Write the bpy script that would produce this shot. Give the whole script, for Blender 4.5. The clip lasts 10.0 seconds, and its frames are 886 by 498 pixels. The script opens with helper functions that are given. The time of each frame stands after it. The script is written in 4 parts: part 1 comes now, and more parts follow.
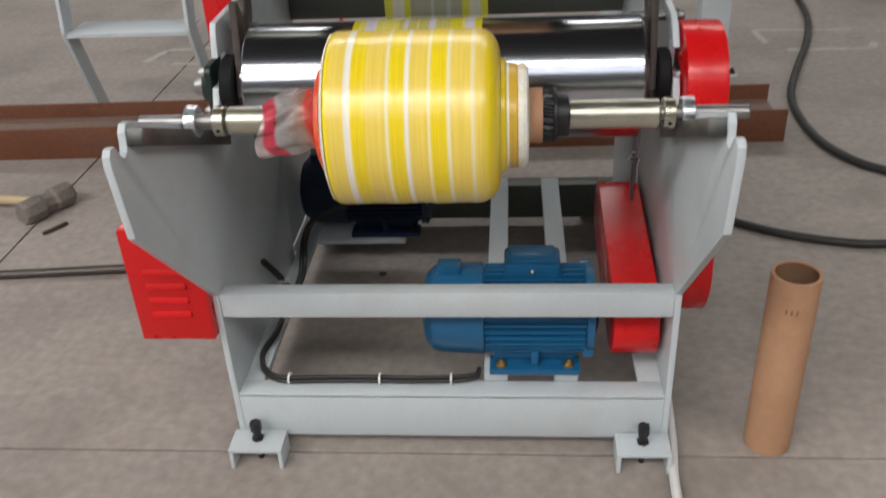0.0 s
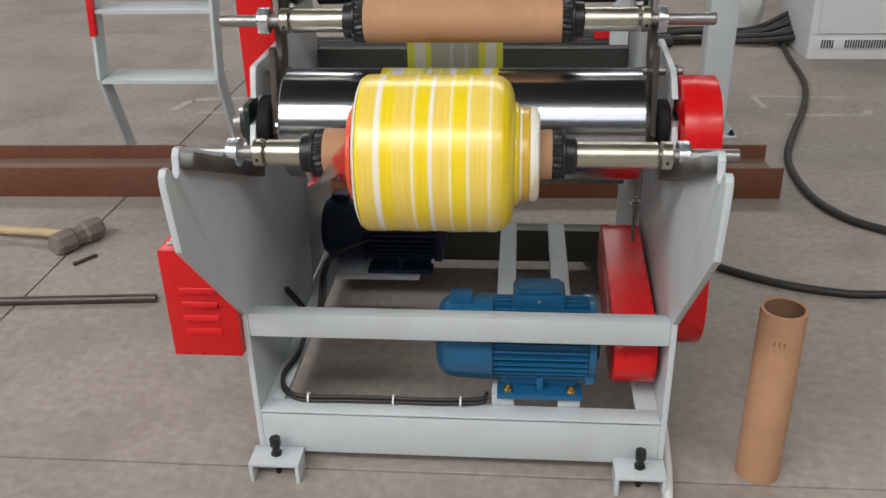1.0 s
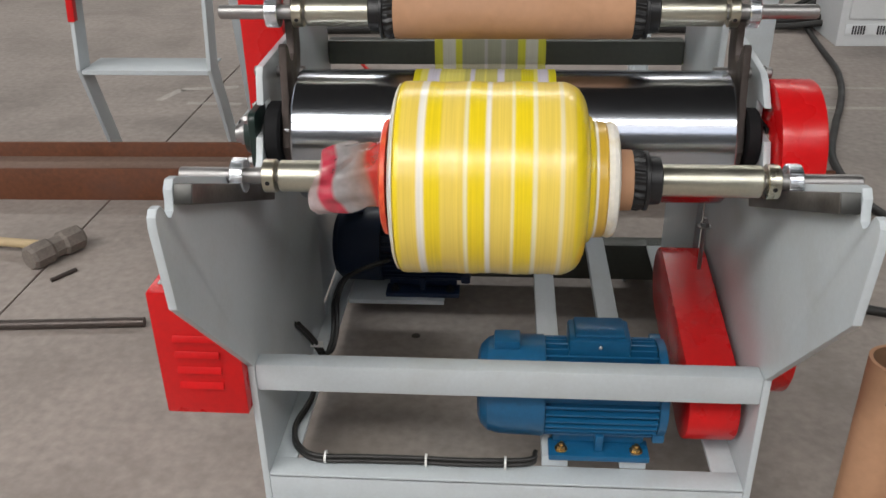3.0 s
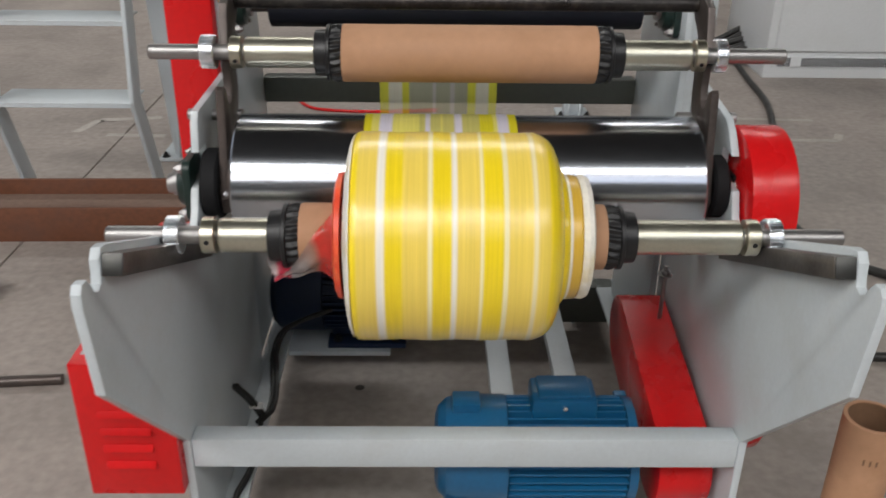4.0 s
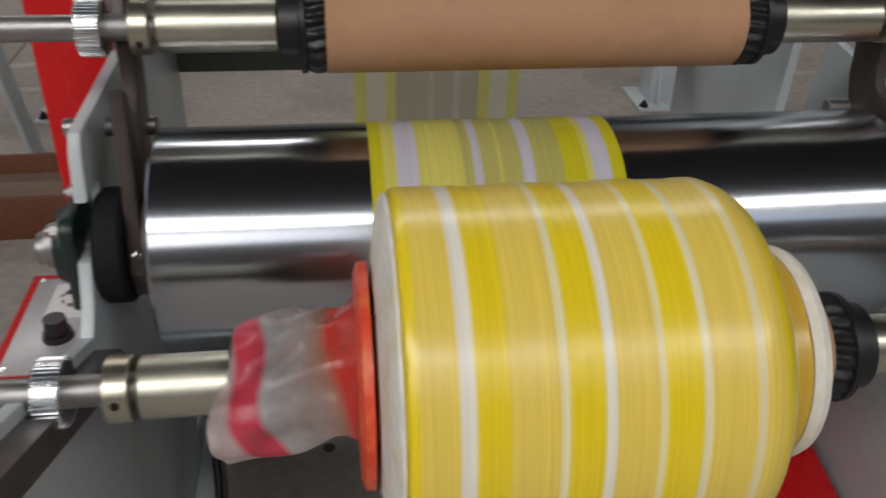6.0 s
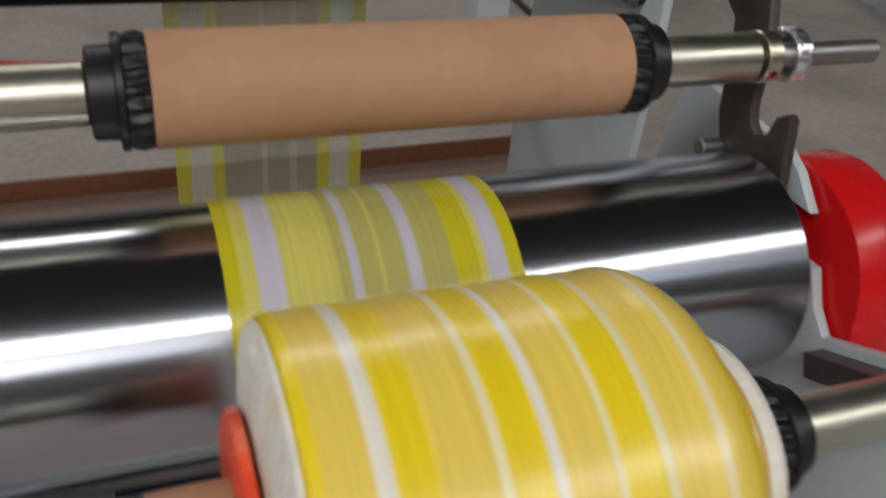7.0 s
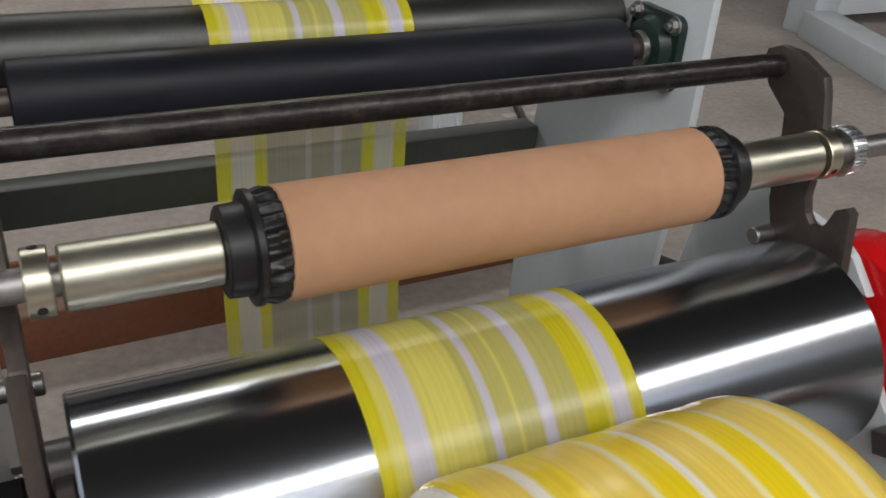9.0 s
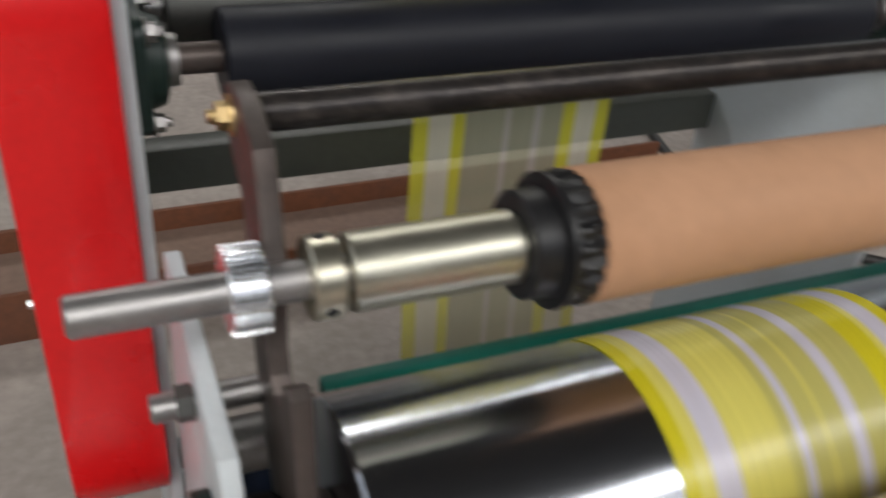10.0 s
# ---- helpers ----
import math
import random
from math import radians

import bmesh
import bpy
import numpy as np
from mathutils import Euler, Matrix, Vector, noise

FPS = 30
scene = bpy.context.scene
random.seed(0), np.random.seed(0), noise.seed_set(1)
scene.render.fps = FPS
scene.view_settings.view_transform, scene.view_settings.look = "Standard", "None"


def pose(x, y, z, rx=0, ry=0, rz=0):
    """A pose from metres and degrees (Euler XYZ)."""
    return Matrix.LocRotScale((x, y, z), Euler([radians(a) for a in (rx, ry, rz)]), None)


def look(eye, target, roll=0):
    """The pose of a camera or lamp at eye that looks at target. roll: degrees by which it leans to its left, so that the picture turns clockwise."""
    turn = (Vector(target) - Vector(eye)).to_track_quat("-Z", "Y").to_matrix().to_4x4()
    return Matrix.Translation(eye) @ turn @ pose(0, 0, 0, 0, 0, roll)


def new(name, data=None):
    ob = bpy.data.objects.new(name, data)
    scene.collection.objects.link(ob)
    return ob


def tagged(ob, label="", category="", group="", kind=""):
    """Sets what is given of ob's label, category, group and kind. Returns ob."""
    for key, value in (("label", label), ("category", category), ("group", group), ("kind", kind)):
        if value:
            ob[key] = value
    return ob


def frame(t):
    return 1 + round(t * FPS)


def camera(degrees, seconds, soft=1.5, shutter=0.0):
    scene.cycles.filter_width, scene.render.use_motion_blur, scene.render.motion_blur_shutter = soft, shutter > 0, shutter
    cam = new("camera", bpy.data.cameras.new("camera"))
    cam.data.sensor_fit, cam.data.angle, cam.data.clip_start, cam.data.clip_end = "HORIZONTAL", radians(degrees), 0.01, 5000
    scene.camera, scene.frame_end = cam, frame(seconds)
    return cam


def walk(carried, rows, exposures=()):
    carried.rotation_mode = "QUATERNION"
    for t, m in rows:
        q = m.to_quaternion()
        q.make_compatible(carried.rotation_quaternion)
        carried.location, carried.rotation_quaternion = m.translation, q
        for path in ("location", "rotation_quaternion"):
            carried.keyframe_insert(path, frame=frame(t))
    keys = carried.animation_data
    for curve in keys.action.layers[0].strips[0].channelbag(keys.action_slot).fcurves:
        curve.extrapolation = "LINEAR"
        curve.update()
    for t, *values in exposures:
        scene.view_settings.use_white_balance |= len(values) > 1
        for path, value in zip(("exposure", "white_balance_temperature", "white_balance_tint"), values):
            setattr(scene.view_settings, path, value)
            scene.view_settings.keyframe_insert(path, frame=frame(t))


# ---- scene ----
cam = camera(53.21, 10.0, shutter=0.5)
PATH = [
    (0, (0.1510, -1.3140, 1.2402), (0.0096, 0.2310, 0.3275), -3.03),
    (0.5, (0.1444, -1.3647, 1.2540), (0.0443, 0.2345, 0.4338), -2.10),
    (1, (0.1412, -1.4592, 1.2502), (-0.0087, 0.1451, 0.4478), -1.43),
    (1.5, (0.1101, -1.3993, 1.2341), (-0.0254, 0.2019, 0.4232), -0.70),
    (2, (0.0693, -1.2797, 1.2191), (-0.0095, 0.3103, 0.3789), -0.52),
    (2.2, (0.0530, -1.2490, 1.1986), (-0.0791, 0.3380, 0.3595), -1.03),
    (3.3, (0.0074, -1.1359, 1.2131), (-0.1062, 0.4526, 0.3741), -1.11),
    (3.5, (-0.0069, -1.1086, 1.2107), (-0.0716, 0.4847, 0.3756), -0.52),
    (4, (-0.0309, -1.0539, 1.2117), (-0.0041, 0.5585, 0.4121), 0.72),
    (4.5, (-0.0917, -0.9620, 1.2145), (0.0809, 0.6459, 0.4241), 2.42),
    (5, (-0.2211, -0.8030, 1.1747), (-0.0399, 0.7795, 0.3364), -0.87),
    (5.5, (-0.1923, -0.6200, 1.1257), (-0.0558, 0.9442, 0.2455), 0.44),
    (6.8, (-0.1481, -0.3860, 1.1381), (0.3616, 1.0165, 0.1316), 5.43),
    (7, (-0.1878, -0.3499, 1.1355), (0.3981, 1.0668, 0.1923), 5.16),
    (7.5, (-0.2364, -0.2925, 1.1753), (0.4272, 1.1193, 0.2773), 4.15),
    (8, (-0.2632, -0.2647, 1.1849), (0.4436, 1.1306, 0.2941), 4.47),
    (8.5, (-0.2793, -0.2644, 1.1965), (0.4457, 1.0941, 0.2643), 5.24),
    (9, (-0.3214, -0.2559, 1.2039), (0.4141, 1.1220, 0.3092), 4.62),
    (9.5, (-0.3673, -0.2064, 1.1921), (0.4357, 1.1167, 0.2731), 5.26),
    (9.7, (-0.3945, -0.1765, 1.1807), (0.3390, 1.1490, 0.2087), 4.93),
    (10, (-0.4378, -0.1000, 1.1654), (0.2032, 1.2672, 0.1857), 5.28),
]
walk(cam, [(t, look(eye, goal, lean)) for t, eye, goal, lean in PATH],
     [(0, 0.31), (1.5, 0.42), (3.5, 0.30), (4.5, 0.18), (5.0, -0.08), (5.5, -0.27), (6.8, -0.16), (7.0, -0.10), (7.5, 0.18), (8.0, 0.25), (9.0, 0.20), (10, 0.32)])

# ---- light ----
world = bpy.data.worlds.new("world")
scene.world = world
world.use_nodes = True
wn = world.node_tree
sky = wn.nodes.new("ShaderNodeTexSky")
sky.sky_type, sky.sun_disc = "NISHITA", False
sky.sun_elevation, sky.sun_rotation = radians(40), radians(200)
wn.links.new(sky.outputs[0], wn.nodes["Background"].inputs[0])
wn.nodes["Background"].inputs[1].default_value = 0.1


def window_light(name, place, target, w, h, power, colour):
    lamp = bpy.data.lights.new(name, "AREA")
    lamp.shape, lamp.size, lamp.size_y = "RECTANGLE", w, h
    lamp.energy, lamp.color = power, colour
    ob = new(name, lamp)
    ob.matrix_world = look(place, target)
    return ob


# daylight in the ribbon windows of the hall
window_light("window_light_front", (-5.6, -6.9, 5.4), (-4.6, 0, 1.6), 8.6, 2.0, 160, (1.0, 0.97, 0.93))
window_light("window_light_front_east", (2.8, -6.9, 5.4), (2.2, 0, 1.6), 6.4, 2.0, 30, (1.0, 0.97, 0.93))
window_light("window_light_side", (-9.9, 2.0, 5.4), (0, 1.0, 1.2), 14.0, 2.0, 75, (1.0, 0.97, 0.93))
window_light("roof_light_front", (-3.6, -5.6, 7.35), (-3.4, -5.0, 0), 12.2, 1.8, 760, (1.0, 0.98, 0.95))
window_light("roof_light_front_east", (6.2, -5.7, 7.35), (6.0, -5.0, 0), 7.0, 1.8, 300, (1.0, 0.98, 0.95))
window_light("roof_light", (-1.5, 8.5, 7.35), (-1.5, 8.5, 0), 14.0, 1.4, 460, (1.0, 0.98, 0.95))

# ---- materials ----


def material(name, colour, rough=0.5, metal=0.0, vary=0.12, scale=8.0, fine=90.0, bump=0.0, dirt=None, dirt_amount=0.0,
             stretch=(1, 1, 1), coat=0.0, spec=0.5, dirt_scale=3.0):
    """A painted, metal or stone surface: two scales of tone, fine relief, and stains."""
    m = bpy.data.materials.new(name)
    m.use_nodes = True
    t = m.node_tree
    n, lk = t.nodes, t.links
    p = n["Principled BSDF"]
    tc = n.new("ShaderNodeTexCoord")
    mp = n.new("ShaderNodeMapping")
    mp.inputs["Scale"].default_value = stretch
    lk.new(tc.outputs["Object"], mp.inputs[0])
    big = n.new("ShaderNodeTexNoise")
    big.inputs["Scale"].default_value, big.inputs["Detail"].default_value = scale, 5
    small = n.new("ShaderNodeTexNoise")
    small.inputs["Scale"].default_value, small.inputs["Detail"].default_value = fine, 3
    lk.new(mp.outputs[0], big.inputs["Vector"])
    lk.new(mp.outputs[0], small.inputs["Vector"])
    add = n.new("ShaderNodeMath")
    add.operation = "ADD"
    lk.new(big.outputs[0], add.inputs[0])
    lk.new(small.outputs[0], add.inputs[1])
    rng = n.new("ShaderNodeMapRange")
    rng.inputs["From Min"].default_value, rng.inputs["From Max"].default_value = 0.6, 1.4
    rng.inputs["To Min"].default_value, rng.inputs["To Max"].default_value = 1 - vary, 1 + vary
    lk.new(add.outputs[0], rng.inputs[0])
    mul = n.new("ShaderNodeVectorMath")
    mul.operation = "SCALE"
    mul.inputs[0].default_value = colour[:3]
    lk.new(rng.outputs[0], mul.inputs["Scale"])
    out = mul.outputs[0]
    if dirt:
        patch = n.new("ShaderNodeTexNoise")
        patch.inputs["Scale"].default_value, patch.inputs["Detail"].default_value = dirt_scale, 8
        patch.inputs["Roughness"].default_value = 0.65
        lk.new(mp.outputs[0], patch.inputs["Vector"])
        r2 = n.new("ShaderNodeMapRange")
        r2.inputs["From Min"].default_value, r2.inputs["From Max"].default_value = 0.48, 0.72
        r2.inputs["To Max"].default_value = dirt_amount
        lk.new(patch.outputs[0], r2.inputs[0])
        mix = n.new("ShaderNodeMix")
        mix.data_type = "RGBA"
        mix.inputs["B"].default_value = (*dirt, 1)
        lk.new(r2.outputs[0], mix.inputs["Factor"])
        lk.new(out, mix.inputs["A"])
        out = mix.outputs["Result"]
    lk.new(out, p.inputs["Base Color"])
    p.inputs["Metallic"].default_value = metal
    p.inputs["Specular IOR Level"].default_value = spec
    p.inputs["Coat Weight"].default_value = coat
    p.inputs["Coat Roughness"].default_value = 0.12
    rr = n.new("ShaderNodeMapRange")
    rr.inputs["From Min"].default_value, rr.inputs["From Max"].default_value = 0.3, 0.7
    rr.inputs["To Min"].default_value, rr.inputs["To Max"].default_value = max(0.02, rough * 0.8), min(1, rough * 1.2)
    lk.new(big.outputs[0], rr.inputs[0])
    lk.new(rr.outputs[0], p.inputs["Roughness"])
    if bump:
        b = n.new("ShaderNodeBump")
        b.inputs["Strength"].default_value, b.inputs["Distance"].default_value = bump, 0.002
        lk.new(small.outputs[0], b.inputs["Height"])
        lk.new(b.outputs[0], p.inputs["Normal"])
    return m


GREY = material("grey_paint", (0.52, 0.565, 0.59), 0.38, vary=0.05, scale=5, fine=160, bump=0.06, dirt=(0.33, 0.30, 0.25), dirt_amount=0.22, dirt_scale=6, coat=0.1)
RED = material("red_paint", (0.60, 0.008, 0.010), 0.30, vary=0.08, scale=6, fine=120, bump=0.05, dirt=(0.34, 0.004, 0.006), dirt_amount=0.3, coat=0.12, spec=0.35)
CONCRETE = material("concrete", (0.325, 0.284, 0.256), 0.60, vary=0.26, scale=1.7, fine=38, bump=0.12, dirt=(0.20, 0.172, 0.153), dirt_amount=0.7, dirt_scale=3.0, spec=0.35)
JOINT = material("joint_filler", (0.07, 0.06, 0.055), 0.9)
CHROME = material("chromed_steel", (0.50, 0.525, 0.57), 0.23, 1.0, vary=0.02, scale=1.2, fine=9, stretch=(0.4, 0.4, 0.4))
cp = CHROME.node_tree.nodes["Principled BSDF"]
ct = CHROME.node_tree.nodes.new("ShaderNodeTangent")
ct.direction_type, ct.axis = "RADIAL", "X"
CHROME.node_tree.links.new(ct.outputs[0], cp.inputs["Tangent"])
cp.inputs["Anisotropic"].default_value, cp.inputs["Anisotropic Rotation"].default_value = 0.85, 0.25
ZINC = material("yellow_zinc_steel", (0.58, 0.565, 0.47), 0.36, 1.0, vary=0.08, scale=14, fine=200, bump=0.03)
COLLAR = material("brass_zinc_steel", (0.60, 0.57, 0.46), 0.30, 1.0, vary=0.08, scale=20)
STEEL = material("plain_steel", (0.36, 0.35, 0.345), 0.46, 1.0, vary=0.12, scale=20, fine=250, bump=0.05, dirt=(0.2, 0.17, 0.15), dirt_amount=0.3)
GEARM = material("bright_gear_steel", (0.78, 0.80, 0.82), 0.25, 1.0, vary=0.06)
MILL = material("dark_mill_steel", (0.085, 0.07, 0.064), 0.42, 0.55, vary=0.2, scale=12, fine=140, bump=0.15, dirt=(0.16, 0.10, 0.075), dirt_amount=0.4)
BARM = material("dark_worn_bar", (0.035, 0.031, 0.030), 0.34, 0.6, vary=0.3, scale=25, fine=180, bump=0.3, dirt=(0.30, 0.25, 0.22), dirt_amount=0.20, dirt_scale=60)
RAIL = material("worn_rail_steel", (0.17, 0.162, 0.158), 0.42, 0.75, vary=0.2, scale=18, fine=160, bump=0.12, dirt=(0.06, 0.05, 0.045), dirt_amount=0.5, dirt_scale=14)
CAST = material("black_cast_iron", (0.010, 0.010, 0.011), 0.72, vary=0.25, scale=20, fine=120, bump=0.3, spec=0.2)
BLACK = material("black_plastic", (0.009, 0.009, 0.010), 0.42, vary=0.2, bump=0.05)
DULL = material("dull_steel", (0.10, 0.10, 0.095), 0.45, 1.0, vary=0.12, scale=14, fine=200, bump=0.05)
RUBBER = material("black_rubber", (0.008, 0.009, 0.014), 0.46, vary=0.15, scale=12, fine=150, bump=0.05, spec=0.28)
CARD = material("cardboard", (0.46, 0.258, 0.152), 0.68, vary=0.07, scale=7, fine=70, bump=0.12, dirt=(0.33, 0.17, 0.085), dirt_amount=0.42, dirt_scale=13, spec=0.3)
# darker brown, for stamped marks and for painted shade inside the standing tube
DARKCARD = material("dark_cardboard", (0.20, 0.11, 0.06), 0.8, vary=0.1)
BLUE = material("blue_motor_paint", (0.009, 0.10, 0.225), 0.33, vary=0.12, scale=10, fine=120, bump=0.08, dirt=(0.02, 0.06, 0.10), dirt_amount=0.3, coat=0.2)
GREEN = material("dark_green_paint", (0.010, 0.024, 0.020), 0.4, vary=0.2, bump=0.1)
TEAL = material("teal_paint", (0.008, 0.15, 0.115), 0.4, vary=0.15)
OLIVE = material("grey_green_tube", (0.10, 0.107, 0.093), 0.45, vary=0.12)
RUST = material("rusty_steel", (0.14, 0.048, 0.020), 0.7, vary=0.3, scale=5, fine=60, bump=0.3, dirt=(0.09, 0.05, 0.04), dirt_amount=0.6, dirt_scale=5)
WEB = material("dusty_rust", (0.19, 0.125, 0.095), 0.8, vary=0.2, scale=4, fine=50, bump=0.2)
IRON = material("forged_iron", (0.20, 0.172, 0.15), 0.75, 0.1, vary=0.3, scale=20, fine=120, bump=0.5)
WOOD = material("pale_wood", (0.50, 0.38, 0.22), 0.6, vary=0.15, scale=12, fine=90, stretch=(1, 8, 8), bump=0.15)
WHITE = material("white_enamel", (0.72, 0.74, 0.75), 0.35, vary=0.04, scale=3, dirt=(0.5, 0.5, 0.48), dirt_amount=0.2)
CABLE = material("black_cable", (0.02, 0.019, 0.018), 0.5, vary=0.2)
HOSE = material("white_hose", (0.72, 0.72, 0.70), 0.4, vary=0.05)
PANEL = material("brushed_panel", (0.50, 0.49, 0.50), 0.38, 0.35, vary=0.06)
PAPER = material("white_label", (0.75, 0.75, 0.76), 0.5, vary=0.04)
CHALK = material("worn_white_floor_paint", (0.43, 0.395, 0.36), 0.7, vary=0.3, scale=9, dirt=(0.32, 0.28, 0.25), dirt_amount=0.9, dirt_scale=8)
GOLD = material("brass", (0.46, 0.34, 0.17), 0.42, 1.0)
WALLM = material("hall_wall_paint", (0.12, 0.12, 0.118), 0.7, vary=0.08, scale=0.6)
ROOFM = material("hall_roof_sheet", (0.055, 0.057, 0.06), 0.6, vary=0.08, scale=0.5)
# rear motor's blue, darkened so the colour carries the shade under the drum
SHADEBLUE = material("shaded_blue_paint", (0.004, 0.016, 0.050), 0.5, vary=0.12)
VENT = material("dark_vent", (0.06, 0.06, 0.065), 0.6)
WHITEFILM = material("white_film_ends", (0.80, 0.77, 0.70), 0.55, vary=0.14, scale=30, fine=160, bump=0.6, dirt=(0.66, 0.50, 0.14), dirt_amount=0.6, dirt_scale=22)
ORANGE = material("red_film_end", (0.78, 0.075, 0.03), 0.4, vary=0.2, scale=18, fine=120, bump=0.15, dirt=(0.85, 0.36, 0.12), dirt_amount=0.6, dirt_scale=30)

CREAM = (0.89, 0.81, 0.50)
YEL, TAN, WHT = (0.90, 0.675, 0.015), (0.87, 0.645, 0.11), (0.90, 0.85, 0.74)
PALE, OLV, LIL = (0.89, 0.81, 0.20), (0.66, 0.61, 0.19), (0.78, 0.745, 0.85)


def striped(name, bands, x0, x1, rough, clear=0.0, blur=0.006, wobble=0.0):
    """Printed film: bands of colour along x, as (end fraction, colour)."""
    m = bpy.data.materials.new(name)
    m.use_nodes = True
    t = m.node_tree
    n, lk = t.nodes, t.links
    p = n["Principled BSDF"]
    tc = n.new("ShaderNodeTexCoord")
    sp = n.new("ShaderNodeSeparateXYZ")
    lk.new(tc.outputs["Object"], sp.inputs[0])
    ns = n.new("ShaderNodeTexNoise")
    ns.inputs["Scale"].default_value = 14
    lk.new(tc.outputs["Object"], ns.inputs["Vector"])
    mad = n.new("ShaderNodeMath")
    mad.operation = "MULTIPLY_ADD"
    mad.inputs[1].default_value = wobble
    lk.new(ns.outputs[0], mad.inputs[0])
    lk.new(sp.outputs["X"], mad.inputs[2])
    rg = n.new("ShaderNodeMapRange")
    rg.inputs["From Min"].default_value, rg.inputs["From Max"].default_value = x0 + wobble / 2, x1 + wobble / 2
    lk.new(mad.outputs[0], rg.inputs[0])
    ramp = n.new("ShaderNodeValToRGB")
    els = ramp.color_ramp.elements
    start, last = 0.0, None
    keys = []
    for end, c in bands:
        keys += [(start + (blur if start else 0), c), (end - (blur if end < 1 else 0), c)]
        start = end
    els[0].position, els[0].color = keys[0][0], (*keys[0][1], 1)
    els[1].position, els[1].color = keys[-1][0], (*keys[-1][1], 1)
    for pos, c in keys[1:-1]:
        e = els.new(pos)
        e.color = (*c, 1)
    lk.new(rg.outputs[0], ramp.inputs[0])
    fine = n.new("ShaderNodeTexNoise")
    fine.inputs["Scale"].default_value = 1.0
    mp = n.new("ShaderNodeMapping")
    mp.inputs["Scale"].default_value = (420, 6, 6)
    lk.new(tc.outputs["Object"], mp.inputs[0])
    lk.new(mp.outputs[0], fine.inputs["Vector"])
    r3 = n.new("ShaderNodeMapRange")
    r3.inputs["To Min"].default_value, r3.inputs["To Max"].default_value = 0.84, 1.12
    lk.new(fine.outputs[0], r3.inputs[0])
    sc = n.new("ShaderNodeVectorMath")
    sc.operation = "SCALE"
    lk.new(ramp.outputs[0], sc.inputs[0])
    lk.new(r3.outputs[0], sc.inputs["Scale"])
    lk.new(sc.outputs[0], p.inputs["Base Color"])
    p.inputs["Roughness"].default_value = rough
    p.inputs["Coat Weight"].default_value, p.inputs["Coat Roughness"].default_value = 0.5, 0.22
    b = n.new("ShaderNodeBump")
    b.inputs["Strength"].default_value, b.inputs["Distance"].default_value = 0.12, 0.001
    lk.new(fine.outputs[0], b.inputs["Height"])
    lk.new(b.outputs[0], p.inputs["Normal"])
    if clear:
        tr = n.new("ShaderNodeBsdfTransparent")
        tr.inputs[0].default_value = (0.93, 0.91, 0.72, 1)
        tl = n.new("ShaderNodeBsdfTranslucent")
        lk.new(sc.outputs[0], tl.inputs[0])
        m1, m2 = n.new("ShaderNodeMixShader"), n.new("ShaderNodeMixShader")
        m1.inputs[0].default_value = 0.35
        lk.new(p.outputs[0], m1.inputs[1])
        lk.new(tl.outputs[0], m1.inputs[2])
        m2.inputs[0].default_value = clear
        lk.new(m1.outputs[0], m2.inputs[1])
        lk.new(tr.outputs[0], m2.inputs[2])
        lk.new(m2.outputs[0], n["Material Output"].inputs["Surface"])
    return m


ROLLX0, ROLLX1 = -0.128, 0.134
GOLDEN, SMOKE, LIME = (0.70, 0.44, 0.05), (0.40, 0.40, 0.30), (0.72, 0.70, 0.06)
ROLLFILM = striped("wound_striped_film", [(0.035, YEL), (0.127, TAN), (0.164, WHT), (0.245, YEL), (0.362, TAN), (0.382, CREAM), (0.470, YEL),
                   (0.495, WHT), (0.60, TAN), (0.614, CREAM), (0.706, YEL), (0.728, CREAM), (0.84, TAN), (0.862, (0.83, 0.72, 0.42)), (0.92, TAN), (1, YEL)],
                   ROLLX0, ROLLX1, 0.30, blur=0.006)
SHOULDER = striped("wound_film_shoulder", [(0.3, YEL), (0.42, WHT), (1, GOLDEN)], 0.1348, 0.164, 0.32, blur=0.03)
LEMON = (0.82, 0.73, 0.03)
WEBX0, WEBX1 = -0.131, 0.100
WEBBANDS = [(0.05, LEMON), (0.10, PALE), (0.185, LIL), (0.36, PALE), (0.40, OLV), (0.432, LIL), (0.50, OLV), (0.512, PALE), (0.59, OLV), (0.640, LIL), (0.755, OLV),
            (0.845, LEMON), (0.872, PALE), (0.945, LIL), (1, LEMON)]
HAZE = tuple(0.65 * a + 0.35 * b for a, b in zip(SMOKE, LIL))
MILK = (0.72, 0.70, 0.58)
# bands of the hanging film: dimmer and greyer than the same film on the drum
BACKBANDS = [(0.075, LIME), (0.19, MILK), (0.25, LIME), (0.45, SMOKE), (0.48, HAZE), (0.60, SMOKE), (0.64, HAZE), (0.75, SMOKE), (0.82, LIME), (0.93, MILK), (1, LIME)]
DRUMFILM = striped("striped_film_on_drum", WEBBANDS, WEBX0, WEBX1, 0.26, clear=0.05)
WEBFILM = striped("greyer_striped_film", BACKBANDS, WEBX0, WEBX1, 0.26, clear=0.42)

